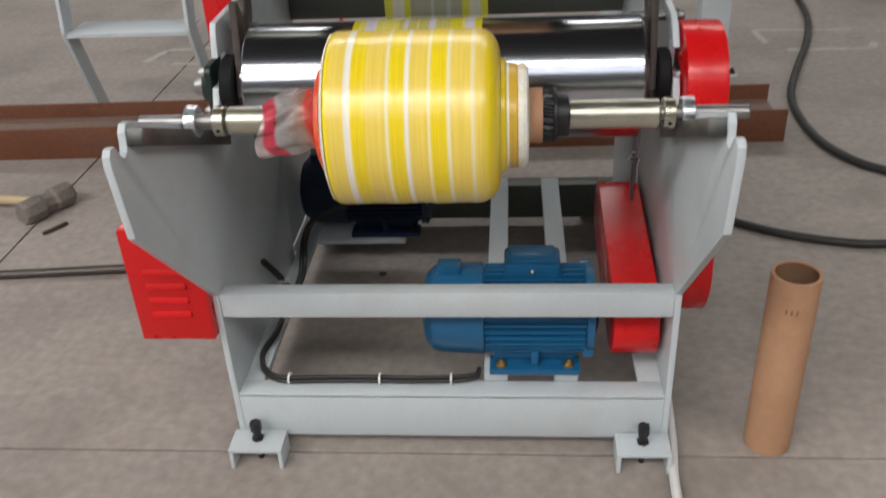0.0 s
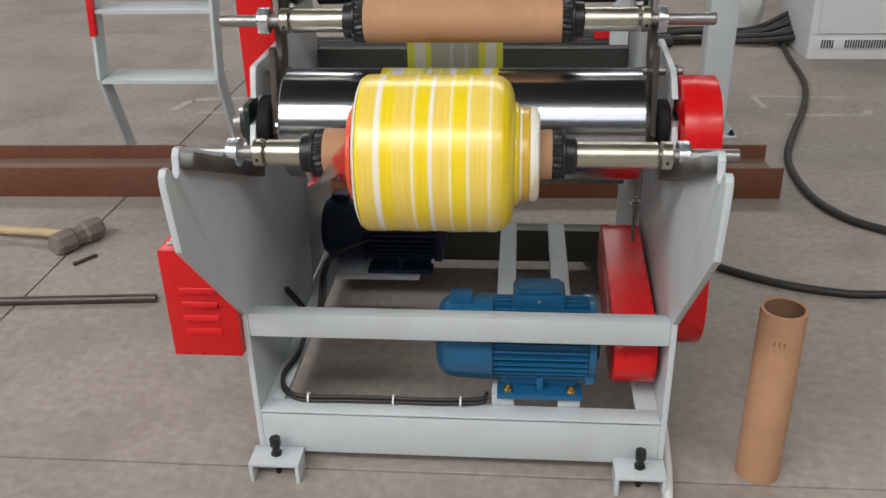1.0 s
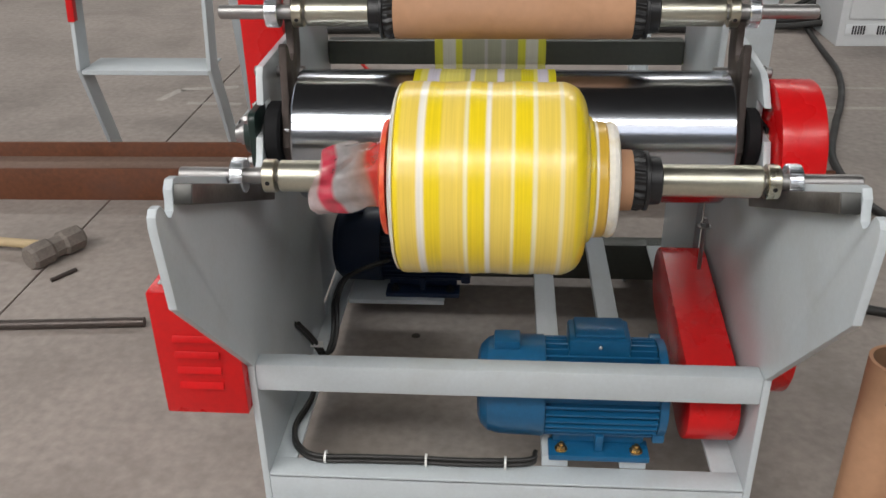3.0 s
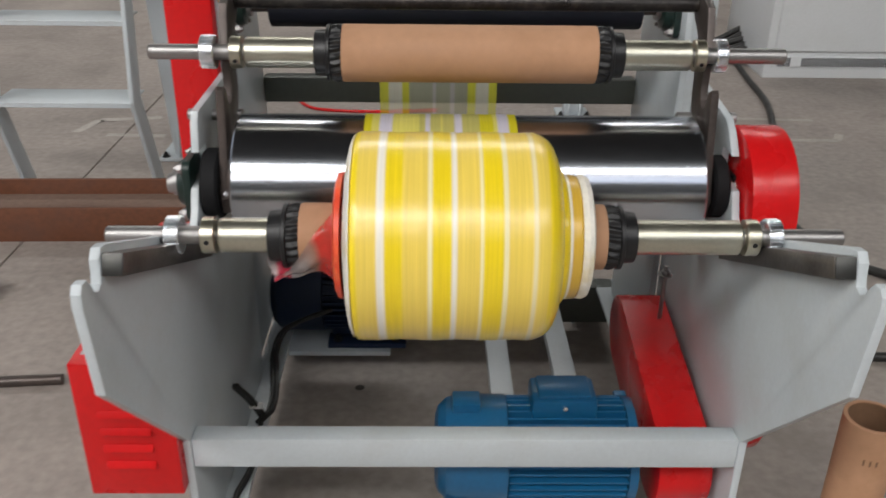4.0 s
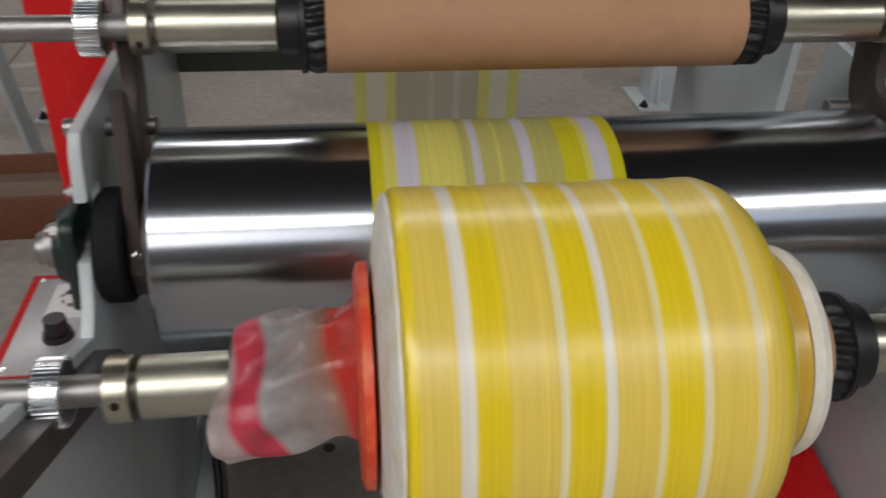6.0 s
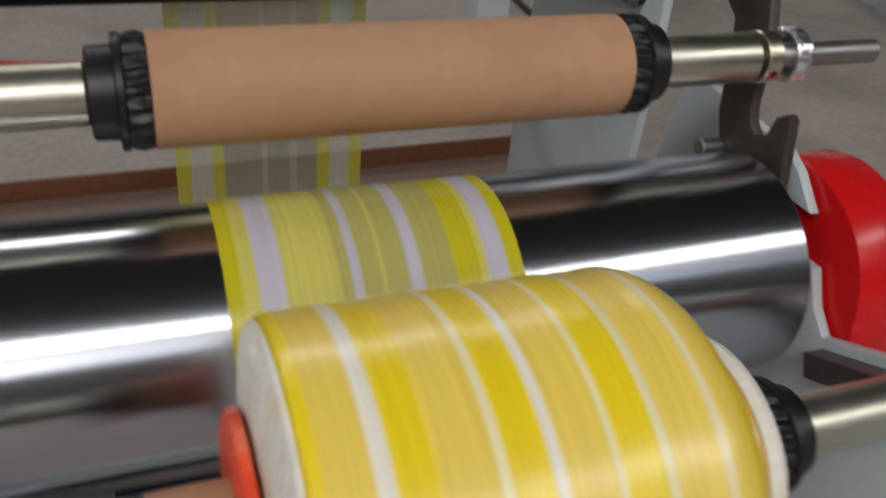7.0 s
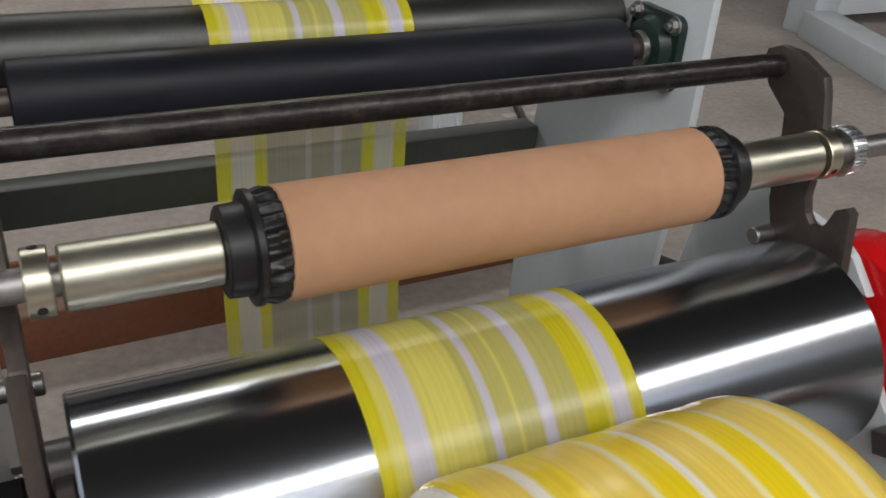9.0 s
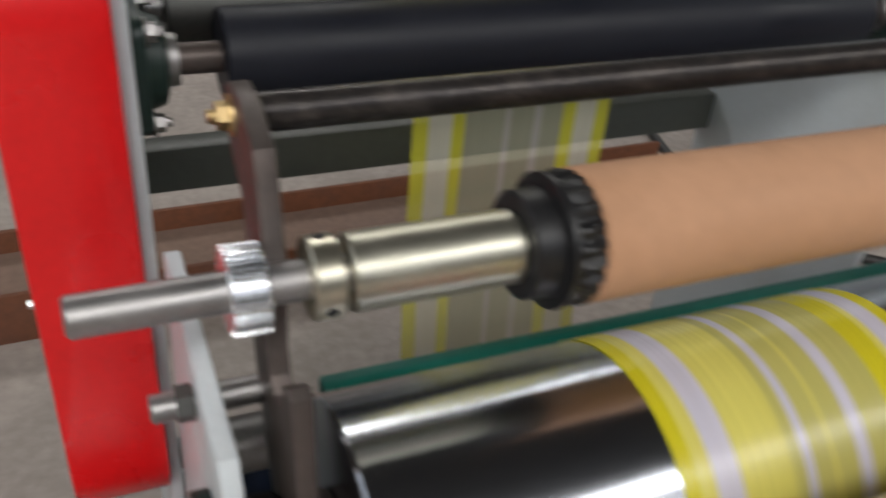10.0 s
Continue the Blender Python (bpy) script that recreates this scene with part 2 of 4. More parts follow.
# ---- builders ----


def part(name, bm, mat, parent=None, label="", smooth=True, angle=25):
    """Links a bmesh, in world places, as one mesh object under a thing or a part."""
    me = bpy.data.meshes.new(name)
    bmesh.ops.recalc_face_normals(bm, faces=bm.faces)
    if smooth:
        for f in bm.faces:
            f.smooth = True
        for e in bm.edges:
            if len(e.link_faces) == 2 and e.calc_face_angle(0) > radians(angle):
                e.smooth = False
    bm.to_mesh(me)
    bm.free()
    me.materials.append(mat)
    ob = new(name, me)
    if parent:
        ob.parent = parent
        root = parent
        while root.parent:
            root = root.parent
        ob.matrix_parent_inverse = parent_inverse(parent)
    if label:
        ob["label"] = label
    return ob


ROOTS = {}


def parent_inverse(parent):
    return ROOTS[parent.name].inverted() if parent.name in ROOTS else Matrix()


def thing(name, place, label, category, group="", kind=""):
    ob = new(name)
    ob.location = place
    ROOTS[ob.name] = Matrix.Translation(place)
    return tagged(ob, label, category, group, kind)


def box(bm, x0, x1, y0, y1, z0, z1, bevel=0.002, m=None):
    r = bmesh.ops.create_cube(bm, size=1)
    vs = r["verts"]
    bmesh.ops.scale(bm, vec=(x1 - x0, y1 - y0, z1 - z0), verts=vs)
    bmesh.ops.translate(bm, vec=((x0 + x1) / 2, (y0 + y1) / 2, (z0 + z1) / 2), verts=vs)
    if m is not None:
        bmesh.ops.transform(bm, matrix=m, verts=vs)
    if bevel:
        es = list({e for v in vs for e in v.link_edges})
        bmesh.ops.bevel(bm, geom=es, offset=bevel, segments=2, profile=0.5, affect="EDGES")
    return bm


def boxed(*a, **k):
    return box(bmesh.new(), *a, **k)


def prism(bm, pts, x0, x1, bevel=0.0015):
    """A plate with the outline pts in (y, z), from x0 to x1."""
    a = [bm.verts.new((x0, y, z)) for y, z in pts]
    b = [bm.verts.new((x1, y, z)) for y, z in pts]
    n = len(pts)
    fs = [bm.faces.new(a), bm.faces.new(b[::-1])]
    for i in range(n):
        fs.append(bm.faces.new((a[i], b[i], b[(i + 1) % n], a[(i + 1) % n])))
    bmesh.ops.recalc_face_normals(bm, faces=fs)
    if bevel:
        es = list(fs[0].edges) + list(fs[1].edges)
        bmesh.ops.bevel(bm, geom=es, offset=bevel, segments=2, profile=0.5, affect="EDGES")
    return bm


def lathe(bm, prof, cy, cz, seg=48, ripple=None, close=True):
    """Turns (x, r) about the line y = cy, z = cz. ripple(i, angle) scales a ring's radius."""
    rings = []
    for i, (x, r) in enumerate(prof):
        if r < 1e-6:
            rings.append([bm.verts.new((x, cy, cz))])
            continue
        rings.append([bm.verts.new((x, cy + (r * (ripple(i, a) if ripple else 1)) * math.cos(a), cz + (r * (ripple(i, a) if ripple else 1)) * math.sin(a)))
                      for a in (2 * math.pi * k / seg for k in range(seg))])
    for p, q in zip(rings, rings[1:]):
        for k in range(seg):
            k2 = (k + 1) % seg
            if len(p) == 1 and len(q) == 1:
                continue
            if len(p) == 1:
                bm.faces.new((p[0], q[k], q[k2]))
            elif len(q) == 1:
                bm.faces.new((p[k], p[k2], q[0]))
            else:
                bm.faces.new((p[k], q[k], q[k2], p[k2]))
    return bm


def rod(x0, x1, r, cy, cz, seg=32, edge=0.0015):
    return lathe(bmesh.new(), [(x0, 0), (x0, r - edge), (x0 + edge, r), (x1 - edge, r), (x1, r - edge), (x1, 0)], cy, cz, seg)


def hollow(x0, x1, r, rin, cy, cz, seg=64, edge=0.001):
    return lathe(bmesh.new(), [(x0, rin), (x0, r - edge), (x0 + edge, r), (x1 - edge, r), (x1, r - edge), (x1, rin), (x0, rin)], cy, cz, seg)


def smooth_line(pts, steps=8):
    p = [Vector(q) for q in pts]
    p = [2 * p[0] - p[1]] + p + [2 * p[-1] - p[-2]]
    out = []
    for i in range(1, len(p) - 2):
        for k in range(steps):
            u = k / steps
            out.append(0.5 * ((2 * p[i]) + (p[i + 1] - p[i - 1]) * u + (2 * p[i - 1] - 5 * p[i] + 4 * p[i + 1] - p[i + 2]) * u * u
                              + (3 * p[i] - p[i - 1] - 3 * p[i + 1] + p[i + 2]) * u ** 3))
    out.append(p[-2])
    return out


def tube(bm, pts, r, seg=16, steps=8):
    line = smooth_line(pts, steps) if steps > 1 else [Vector(q) for q in pts]
    up = Vector((0.13, 0.21, 0.97))
    rings = []
    for i, c in enumerate(line):
        d = (line[min(i + 1, len(line) - 1)] - line[max(i - 1, 0)]).normalized()
        s = d.cross(up)
        if s.length < 0.05:
            s = d.cross(Vector((1, 0.2, 0)))
        s.normalize()
        u = s.cross(d)
        up = u
        rings.append([bm.verts.new(c + r * (math.cos(a) * s + math.sin(a) * u)) for a in (2 * math.pi * k / seg for k in range(seg))])
    for p, q in zip(rings, rings[1:]):
        for k in range(seg):
            bm.faces.new((p[k], q[k], q[(k + 1) % seg], p[(k + 1) % seg]))
    bm.faces.new(rings[0][::-1])
    bm.faces.new(rings[-1])
    return bm


def tubed(pts, r, seg=16, steps=8):
    return tube(bmesh.new(), pts, r, seg, steps)


def hexbolt(x, y, z, r=0.008, h=0.006, axis="z", washer=True):
    """A hexagon head on a washer, its seat at the given place."""
    bm = bmesh.new()
    for rad, a, b, seg in ([(r * 1.45, 0, h * 0.25, 20)] if washer else []) + [(r, h * 0.2, h * 1.25, 6), (r * 0.5, h * 1.2, h * 2.0, 14)]:
        ring = bmesh.ops.create_cone(bm, cap_ends=True, segments=seg, radius1=rad, radius2=rad * 0.97, depth=b - a)["verts"]
        bmesh.ops.translate(bm, vec=(0, 0, (a + b) / 2), verts=ring)
    turn = {"z": Matrix(), "-x": pose(0, 0, 0, 0, -90, 0), "x": pose(0, 0, 0, 0, 90, 0), "-y": pose(0, 0, 0, 90, 0, 0)}[axis]
    bmesh.ops.transform(bm, matrix=Matrix.Translation((x, y, z)) @ turn, verts=bm.verts)
    return bm


# ---- hall ----
floor = tagged(thing("floor", (0, 0, 0), "worn beige-grey concrete factory floor with joints", "floor", kind="structure"))
part("floor_bed", boxed(-10, 10, -7, 15, -0.20, -0.012, 0), JOINT, floor)
XS = [-10.0, -5.4, -1.292, 2.75, 6.8, 10.0]
YS = [-7.0, -4.0, -0.012, 4.1, 8.2, 12.0, 15.0]
for xa, xb in zip(XS, XS[1:]):
    for ya, yb in zip(YS, YS[1:]):
        part("slab", boxed(xa + 0.003, xb - 0.003, ya + 0.003, yb - 0.003, -0.06, 0, 0.002), CONCRETE, floor, smooth=False)


def wall_with_window(name, along, at, a0, a1, w0, w1, z0, z1, top=7.5, thick=0.25, sign=1):
    """A wall along x or y with one ribbon window through it."""
    bm = bmesh.new()
    t0, t1 = (at, at + thick * sign) if sign > 0 else (at + thick * sign, at)
    for p0, p1, q0, q1 in ((a0, a1, -0.2, z0), (a0, a1, z1, top), (a0, w0, z0, z1), (w1, a1, z0, z1)):
        if along == "x":
            box(bm, p0, p1, t0, t1, q0, q1, 0)
        else:
            box(bm, t0, t1, p0, p1, q0, q1, 0)
    return tagged(part(name, bm, WALLM, smooth=False), "pale grey painted factory hall wall", "wall", kind="structure")


wall_with_window("wall_south", "x", -7.0, -10.3, 10.3, -9.95, 6.1, 4.35, 6.45, sign=-1)
wall_with_window("wall_west", "y", -10.0, -7.0, 15.0, -5.1, 9.1, 4.35, 6.45, sign=-1)
tagged(part("wall_north", boxed(-10.3, 10.3, 15, 15.25, -0.2, 7.5, 0), WALLM, smooth=False), "pale grey painted factory hall wall", "wall", kind="structure")
tagged(part("wall_east", boxed(10, 10.25, -7, 15, -0.2, 7.5, 0), WALLM, smooth=False), "pale grey painted factory hall wall", "wall", kind="structure")
tagged(part("ceiling", boxed(-10.3, 10.3, -7.3, 15.3, 7.5, 7.6, 0), ROOFM, smooth=False), "grey sheet-metal factory roof", "ceiling", kind="structure")

# ---- winder frame ----
XLO, XLI, XRI, XRO = -0.397, -0.385, 0.435, 0.447
frame_root = thing("winder_frame", (0.03, 0.4, 0), "light grey painted steel film winder frame on the floor", "machine frame")
PLATE = [(0.0, 0.03), (0.0, 0.368), (-0.252, 0.632), (-0.268, 0.752), (-0.266, 0.766), (-0.258, 0.774), (-0.246, 0.773), (-0.238, 0.764), (-0.232, 0.752),
         (-0.222, 0.746), (-0.212, 0.750), (-0.208, 0.760), (-0.206, 0.776), (-0.196, 0.786), (-0.182, 0.784), (0.165, 0.634), (0.186, 0.655), (0.203, 0.690),
         (0.275, 0.690), (0.275, 0.738), (0.228, 0.738), (0.240, 0.782), (0.250, 0.797), (0.46, 0.800), (0.47, 0.79), (0.53, 0.45), (0.53, 0.03)]
part("side_plate", prism(bmesh.new(), PLATE, XLO, XLI), GREY, frame_root)
EAST = [p for p in PLATE if p not in ((0.228, 0.738), (0.240, 0.782), (0.250, 0.797))]
k = EAST.index((0.46, 0.800))
EAST[k:k] = [(0.228, 0.738), (0.258, 0.768), (0.282, 0.782)]
part("side_plate", prism(bmesh.new(), EAST, XRI, XRO), GREY, frame_root)
part("front_beam", boxed(XLI, XRI, 0.001, 0.036, 0.318, 0.370, 0.003), GREY, frame_root)
bm = bmesh.new()
box(bm, XLI, XRI, 0.0, 0.008, 0.034, 0.136, 0.002)
box(bm, XLI, XRI, 0.0, 0.045, 0.130, 0.138, 0.002)
part("base_channel", bm, GREY, frame_root)
part("base_channel", boxed(XLI, -0.345, 0.045, 0.95, 0.128, 0.136, 0.002), GREY, frame_root)
part("base_channel", boxed(0.390, XRI, 0.045, 0.95, 0.128, 0.136, 0.002), GREY, frame_root)
part("base_channel", boxed(XLI, XRI, 0.90, 0.95, 0.034, 0.136, 0.002), OLIVE, frame_root, "dark grey-green rear channel")
part("side_sill", boxed(XLO, XLI, 0.531, 0.95, 0.03, 0.136, 0.002), GREY, frame_root)
part("side_sill", boxed(XRI, XRO, 0.531, 0.95, 0.03, 0.136, 0.002), GREY, frame_root)
part("motor_rail", boxed(0.094, 0.140, 0.046, 0.899, 0.136, 0.160, 0.002), GREY, frame_root)
part("motor_rail", boxed(0.230, 0.276, 0.046, 0.899, 0.136, 0.160, 0.002), GREY, frame_root)
part("motor_plate", boxed(-0.344, -0.118, 0.605, 0.81, 0.122, 0.134, 0.002), GREY, frame_root)


def foot(x0, x1, y0, y1, bx):
    bm = bmesh.new()
    box(bm, x0, x1, y0, y1, 0.040, 0.048, 0.0015)
    box(bm, x0, x0 + 0.008, y0, y1, 0, 0.041, 0.001)
    box(bm, x1 - 0.008, x1, y0, y1, 0, 0.041, 0.001)
    f = part("foot", bm, GREY, frame_root)
    b = bmesh.new()
    for r, a, z, s in ((0.008, 0.030, 0.074, 12), (0.0115, 0.070, 0.090, 6), (0.012, 0.048, 0.054, 6), (0.006, 0.0, 0.03, 12)):
        vs = bmesh.ops.create_cone(b, cap_ends=True, segments=s, radius1=r, radius2=r, depth=z - a)["verts"]
        bmesh.ops.translate(b, vec=(bx, (y0 + y1) / 2 + 0.004, (a + z) / 2), verts=vs)
    part("levelling_bolt", b, BLACK, f, "black levelling bolt")


foot(-0.405, -0.300, -0.062, -0.001, -0.353)
foot(0.345, 0.447, -0.062, -0.001, 0.396)
foot(-0.405, -0.300, 0.951, 1.01, -0.353)
foot(0.345, 0.447, 0.951, 1.01, 0.396)

# sloping rails that carry the winding shaft
for x0, x1 in ((XLI, XLI + 0.024), (XRI - 0.024, XRI)):
    slope = math.atan2(0.153, 0.35)
    m = Matrix.Translation(((x0 + x1) / 2, -0.02, 0.689)) @ pose(0, 0, 0, -math.degrees(slope), 0, 0)
    part("shaft_rail", box(bmesh.new(), -0.012, 0.012, -0.198, 0.19, -0.013, 0.013, 0.0015, m), RAIL, frame_root, "dark steel sloping rail with worn bright edge")
    m2 = Matrix.Translation(((x0 + x1) / 2, -0.02, 0.689)) @ pose(0, 0, 0, -math.degrees(slope), 0, 0)
    part("rail_end", box(bmesh.new(), -0.0115, 0.0115, -0.202, -0.1985, -0.0125, 0.0125, 0.001, m2), DULL, frame_root, "bright cut steel end")

# rods through the plates behind the drum
for x0, x1 in ((-0.425, -0.335), (0.372, 0.470)):
    part("stop_pin", rod(x0, x1, 0.0095, 0.338, 0.764), STEEL, frame_root)
    xa, xb = (-0.409, -0.398) if x0 < 0 else (0.448, 0.459)
    part("nut", lathe(bmesh.new(), [(xa, 0.0), (xa, 0.0125), (xb, 0.0125), (xb, 0.0)], 0.338, 0.764, 6), DULL, frame_root)
# rear side plates of the nip section, and cross tubes
REAR = [(0.532, 0.14), (0.535, 0.55), (0.520, 0.80), (0.530, 1.20), (0.80, 1.20), (0.872, 0.62), (0.872, 0.14)]
part("rear_plate", prism(bmesh.new(), REAR, XLO - 0.012, XLO - 0.001), GREY, frame_root)
part("rear_plate", prism(bmesh.new(), REAR, 0.4215, 0.4345), GREY, frame_root)
part("cross_tube", boxed(-0.397, 0.4205, 0.845, 0.885, 0.630, 0.686, 0.004), OLIVE, frame_root, "grey-green square cross tube")
part("cross_tube", boxed(-0.285, 0.434, 0.43, 0.452, 0.632, 0.661, 0.004), TEAL, frame_root, "teal painted cross tube")
# threaded rod with nut beside the belt guard
b = tubed([(0.402, 0.376, 0.36), (0.402, 0.376, 0.47)], 0.004, 16, 1)
part("threaded_rod", b, STEEL, frame_root)
part("nut", hexbolt(0.402, 0.376, 0.452, 0.009, 0.007), STEEL, frame_root)

# ---- rollers ----
DY, DZ, DR = 0.2515, 0.679, 0.110
drum = thing("drive_drum", (0.035, DY, DZ), "polished chrome winding drum between dark end arms", "roller")
part("drum_shell", lathe(bmesh.new(), [(-0.325, 0.0), (-0.325, DR - 0.006), (-0.3245, DR - 0.002), (-0.322, DR), (0.3765, DR), (0.379, DR - 0.002), (0.3795, DR - 0.006), (0.3795, 0)], DY, DZ, 128), CHROME, drum)
part("drum_shaft", rod(-0.444, 0.50, 0.016, DY, DZ), STEEL, drum)
part("hub", rod(-0.341, -0.326, 0.050, DY, DZ, 48), MILL, drum)
part("hub", rod(0.380, 0.3955, 0.046, DY, DZ, 48), MILL, drum)
for k in range(4):
    a = math.pi / 4 + k * math.pi / 2
    part("hub_bolt", hexbolt(-0.341, DY + 0.036 * math.cos(a), DZ + 0.036 * math.sin(a), 0.006, 0.005, "-x"), GEARM, drum)


def flange_bearing(x, y, z, side, root_label, bolts=4, size=0.052):
    """A square cast flange bearing on a plate, its seat at x, facing side."""
    root = thing("flange_bearing", (x, y, z), root_label, "bearing", "flange bearings")
    s, c = size, 0.016
    pts = []
    for sy, sz in ((1, 1), (-1, 1), (-1, -1), (1, -1)):
        for k in range(5):
            a = math.atan2(sz, sy) - math.pi / 4 + k * math.pi / 8
            pts.append((y + sy * (s - c) + c * math.cos(a), z + sz * (s - c) + c * math.sin(a)))
    xs = sorted((x, x + side * 0.012))
    body = part("housing", prism(bmesh.new(), pts, *xs), GREEN, root)
    part("boss", lathe(bmesh.new(), [(x + side * 0.012, 0.0), (x + side * 0.012, 0.040), (x + side * 0.026, 0.035), (x + side * 0.030, 0.024), (x + side * 0.030, 0)], y, z, 32), GREEN, body)
    part("lock_ring", lathe(bmesh.new(), [(x + side * 0.030, 0.0), (x + side * 0.030, 0.022), (x + side * 0.038, 0.021), (x + side * 0.038, 0)], y, z, 32), STEEL, body)
    for sy, sz in ((1, 1), (-1, 1), (-1, -1), (1, -1)):
        part("bolt", hexbolt(x + side * 0.012, y + sy * 0.037, z + sz * 0.037, 0.008, 0.007, "x" if side > 0 else "-x"), STEEL, root)
    return root


part("bearing_sleeve", rod(-0.384, -0.3565, 0.056, DY, DZ, 40, 0.004), CAST, drum, "black cast bearing housing")
part("bearing_sleeve", rod(0.409, 0.434, 0.050, DY, DZ, 40, 0.004), CAST, drum, "black cast bearing housing")
flange_bearing(XLO - 0.0005, DY + 0.004, DZ, -1, "dark green cast flange bearing bolted to the grey side plate", size=0.05)

# hooked arms that carry the spare shaft
ARM = [(0.212, 0.668), (0.222, 0.640), (0.252, 0.628), (0.284, 0.640), (0.296, 0.672), (0.330, 0.748), (0.351, 0.80), (0.357, 0.865), (0.362, 0.893), (0.392, 0.914), (0.408, 0.935), (0.404, 0.950),
       (0.388, 0.958), (0.362, 0.958), (0.326, 0.944), (0.319, 0.930), (0.308, 0.892), (0.300, 0.880), (0.300, 0.868), (0.306, 0.858), (0.306, 0.822), (0.300, 0.806), (0.291, 0.798),
       (0.281, 0.798), (0.274, 0.808), (0.268, 0.826), (0.256, 0.834), (0.249, 0.830), (0.236, 0.748)]
for x0, x1, word in ((-0.356, -0.343, "west"), (0.396, 0.408, "east")):
    arm = tagged(thing("shaft_arm", ((x0 + x1) / 2, DY, DZ), "dark brown steel hook arm standing on the drum shaft", "arm", "hook arms"))
    part("arm_plate", prism(bmesh.new(), ARM, x0, x1), MILL, arm)
    if x0 < 0:
        part("bolt", hexbolt(x0, 0.385, 0.938, 0.009, 0.007, "-x"), GOLD, arm, "brass-coloured bolt")
tagged(part("tie_bar", rod(-0.343, 0.396, 0.0125, 0.385, 0.938), BARM), "dark worn steel round bar between the arms", "bar")

NY, NZ, NR = 0.603, 0.889, 0.039
nip = thing("rubber_roller", (0.02, NY, NZ), "black rubber nip roller on a steel shaft", "roller")
part("rubber_cover", rod(-0.325, 0.355, NR, NY, NZ, 64, 0.002), RUBBER, nip)
part("roller_shaft", rod(-0.396, 0.421, 0.013, NY, NZ), MILL, nip, "dark steel shaft")
flange_bearing(0.421, NY, NZ, -1, "dark green cast flange bearing beside the black roller", size=0.048)
flange_bearing(XLO - 0.0005, NY, NZ, 1, "dark green cast flange bearing beside the black roller", size=0.048)
SY, SZ, SR = 0.684, 0.906, 0.040
steel_roller = thing("steel_roller", (0.02, SY, SZ), "bright steel nip roller behind the black roller", "roller")
part("roller_shell", rod(-0.36, 0.398, SR, SY, SZ, 64, 0.002), DULL, steel_roller)
part("roller_shaft", rod(-0.397, 0.421, 0.014, SY, SZ), STEEL, steel_roller)
IY, IZ, IR = 0.608, 0.440, 0.032
idler = thing("idler_roller", (0.02, IY, IZ), "grey steel guide roller low behind the drum", "roller")
part("roller_shell", rod(-0.36, 0.40, IR, IY, IZ, 48, 0.002), STEEL, idler)
part("roller_shaft", rod(-0.397, 0.421, 0.011, IY, IZ), STEEL, idler)

# ---- film web ----


def strip(line, name, mat, parent, x0=WEBX0, x1=WEBX1, nx=10, wave=0.0):
    bm = bmesh.new()
    rows = [[bm.verts.new((x0 + (x1 - x0) * k / nx, y, z)) for k in range(nx + 1)] for y, z in line]
    for a, b in zip(rows, rows[1:]):
        for k in range(nx):
            bm.faces.new((a[k], a[k + 1], b[k + 1], b[k]))
    return part(name, bm, mat, parent, angle=80)


def arc(cy, cz, r, a0, a1, n=24):
    return [(cy + r * math.cos(radians(a0 + (a1 - a0) * k / n)), cz + r * math.sin(radians(a0 + (a1 - a0) * k / n))) for k in range(n + 1)]


web = thing("film_web", (-0.02, 0.61, 0.7), "yellow and white striped plastic film running to the roll", "plastic film")
feed = [(0.86, 1.30), (0.79, 1.10)] + arc(SY, SZ, SR + 0.0006, 40, 186, 24)
strip(feed, "feed_web", DRUMFILM, web)
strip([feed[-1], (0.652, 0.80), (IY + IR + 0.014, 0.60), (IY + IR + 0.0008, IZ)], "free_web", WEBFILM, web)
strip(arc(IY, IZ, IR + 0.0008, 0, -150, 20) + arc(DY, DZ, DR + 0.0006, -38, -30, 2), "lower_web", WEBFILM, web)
strip(arc(DY, DZ, DR + 0.0007, -30, 173, 70), "drum_web", DRUMFILM, web)

# ---- winding shafts ----


def gear(x0, x1, r, cy, cz, teeth=44):
    tooth = lambda i, a: 1.0 if i in (0, 5) or (a * teeth / (2 * math.pi)) % 1 < 0.55 else 0.915
    return lathe(bmesh.new(), [(x0, 0), (x0, r * 0.97), (x0 + 0.001, r), (x1 - 0.001, r), (x1, r * 0.97), (x1, 0)], cy, cz, teeth * 6, tooth)


def cone(xo, xi, cy, cz, rc):
    """A fluted core cone: hub at xo, flutes growing towards xi, where it enters the core."""
    d = 1 if xi > xo else -1
    L = abs(xi - xo)
    prof = [(0, 0), (0, 0.0315), (0.0015, 0.034), (L * 0.42, 0.035), (L * 0.43, 0.041), (L * 0.45, 0.0432), (L * 0.56, 0.0432), (L * 0.59, 0.0405), (L * 0.70, 0.0412), (L * 0.80, 0.0416), (L * 0.90, 0.0412), (L, rc - 0.003), (L + 0.012, rc - 0.010), (L + 0.012, 0)]

    def flute(i, a):
        return 1 + (0.02, 0.045, 0.055, 0.05, 0.03)[i - 7] * math.sin(22 * a + i * 0.45) if 7 <= i <= 11 else 1
    return lathe(bmesh.new(), [(xo + d * x, r) for x, r in prof], cy, cz, 176, flute)


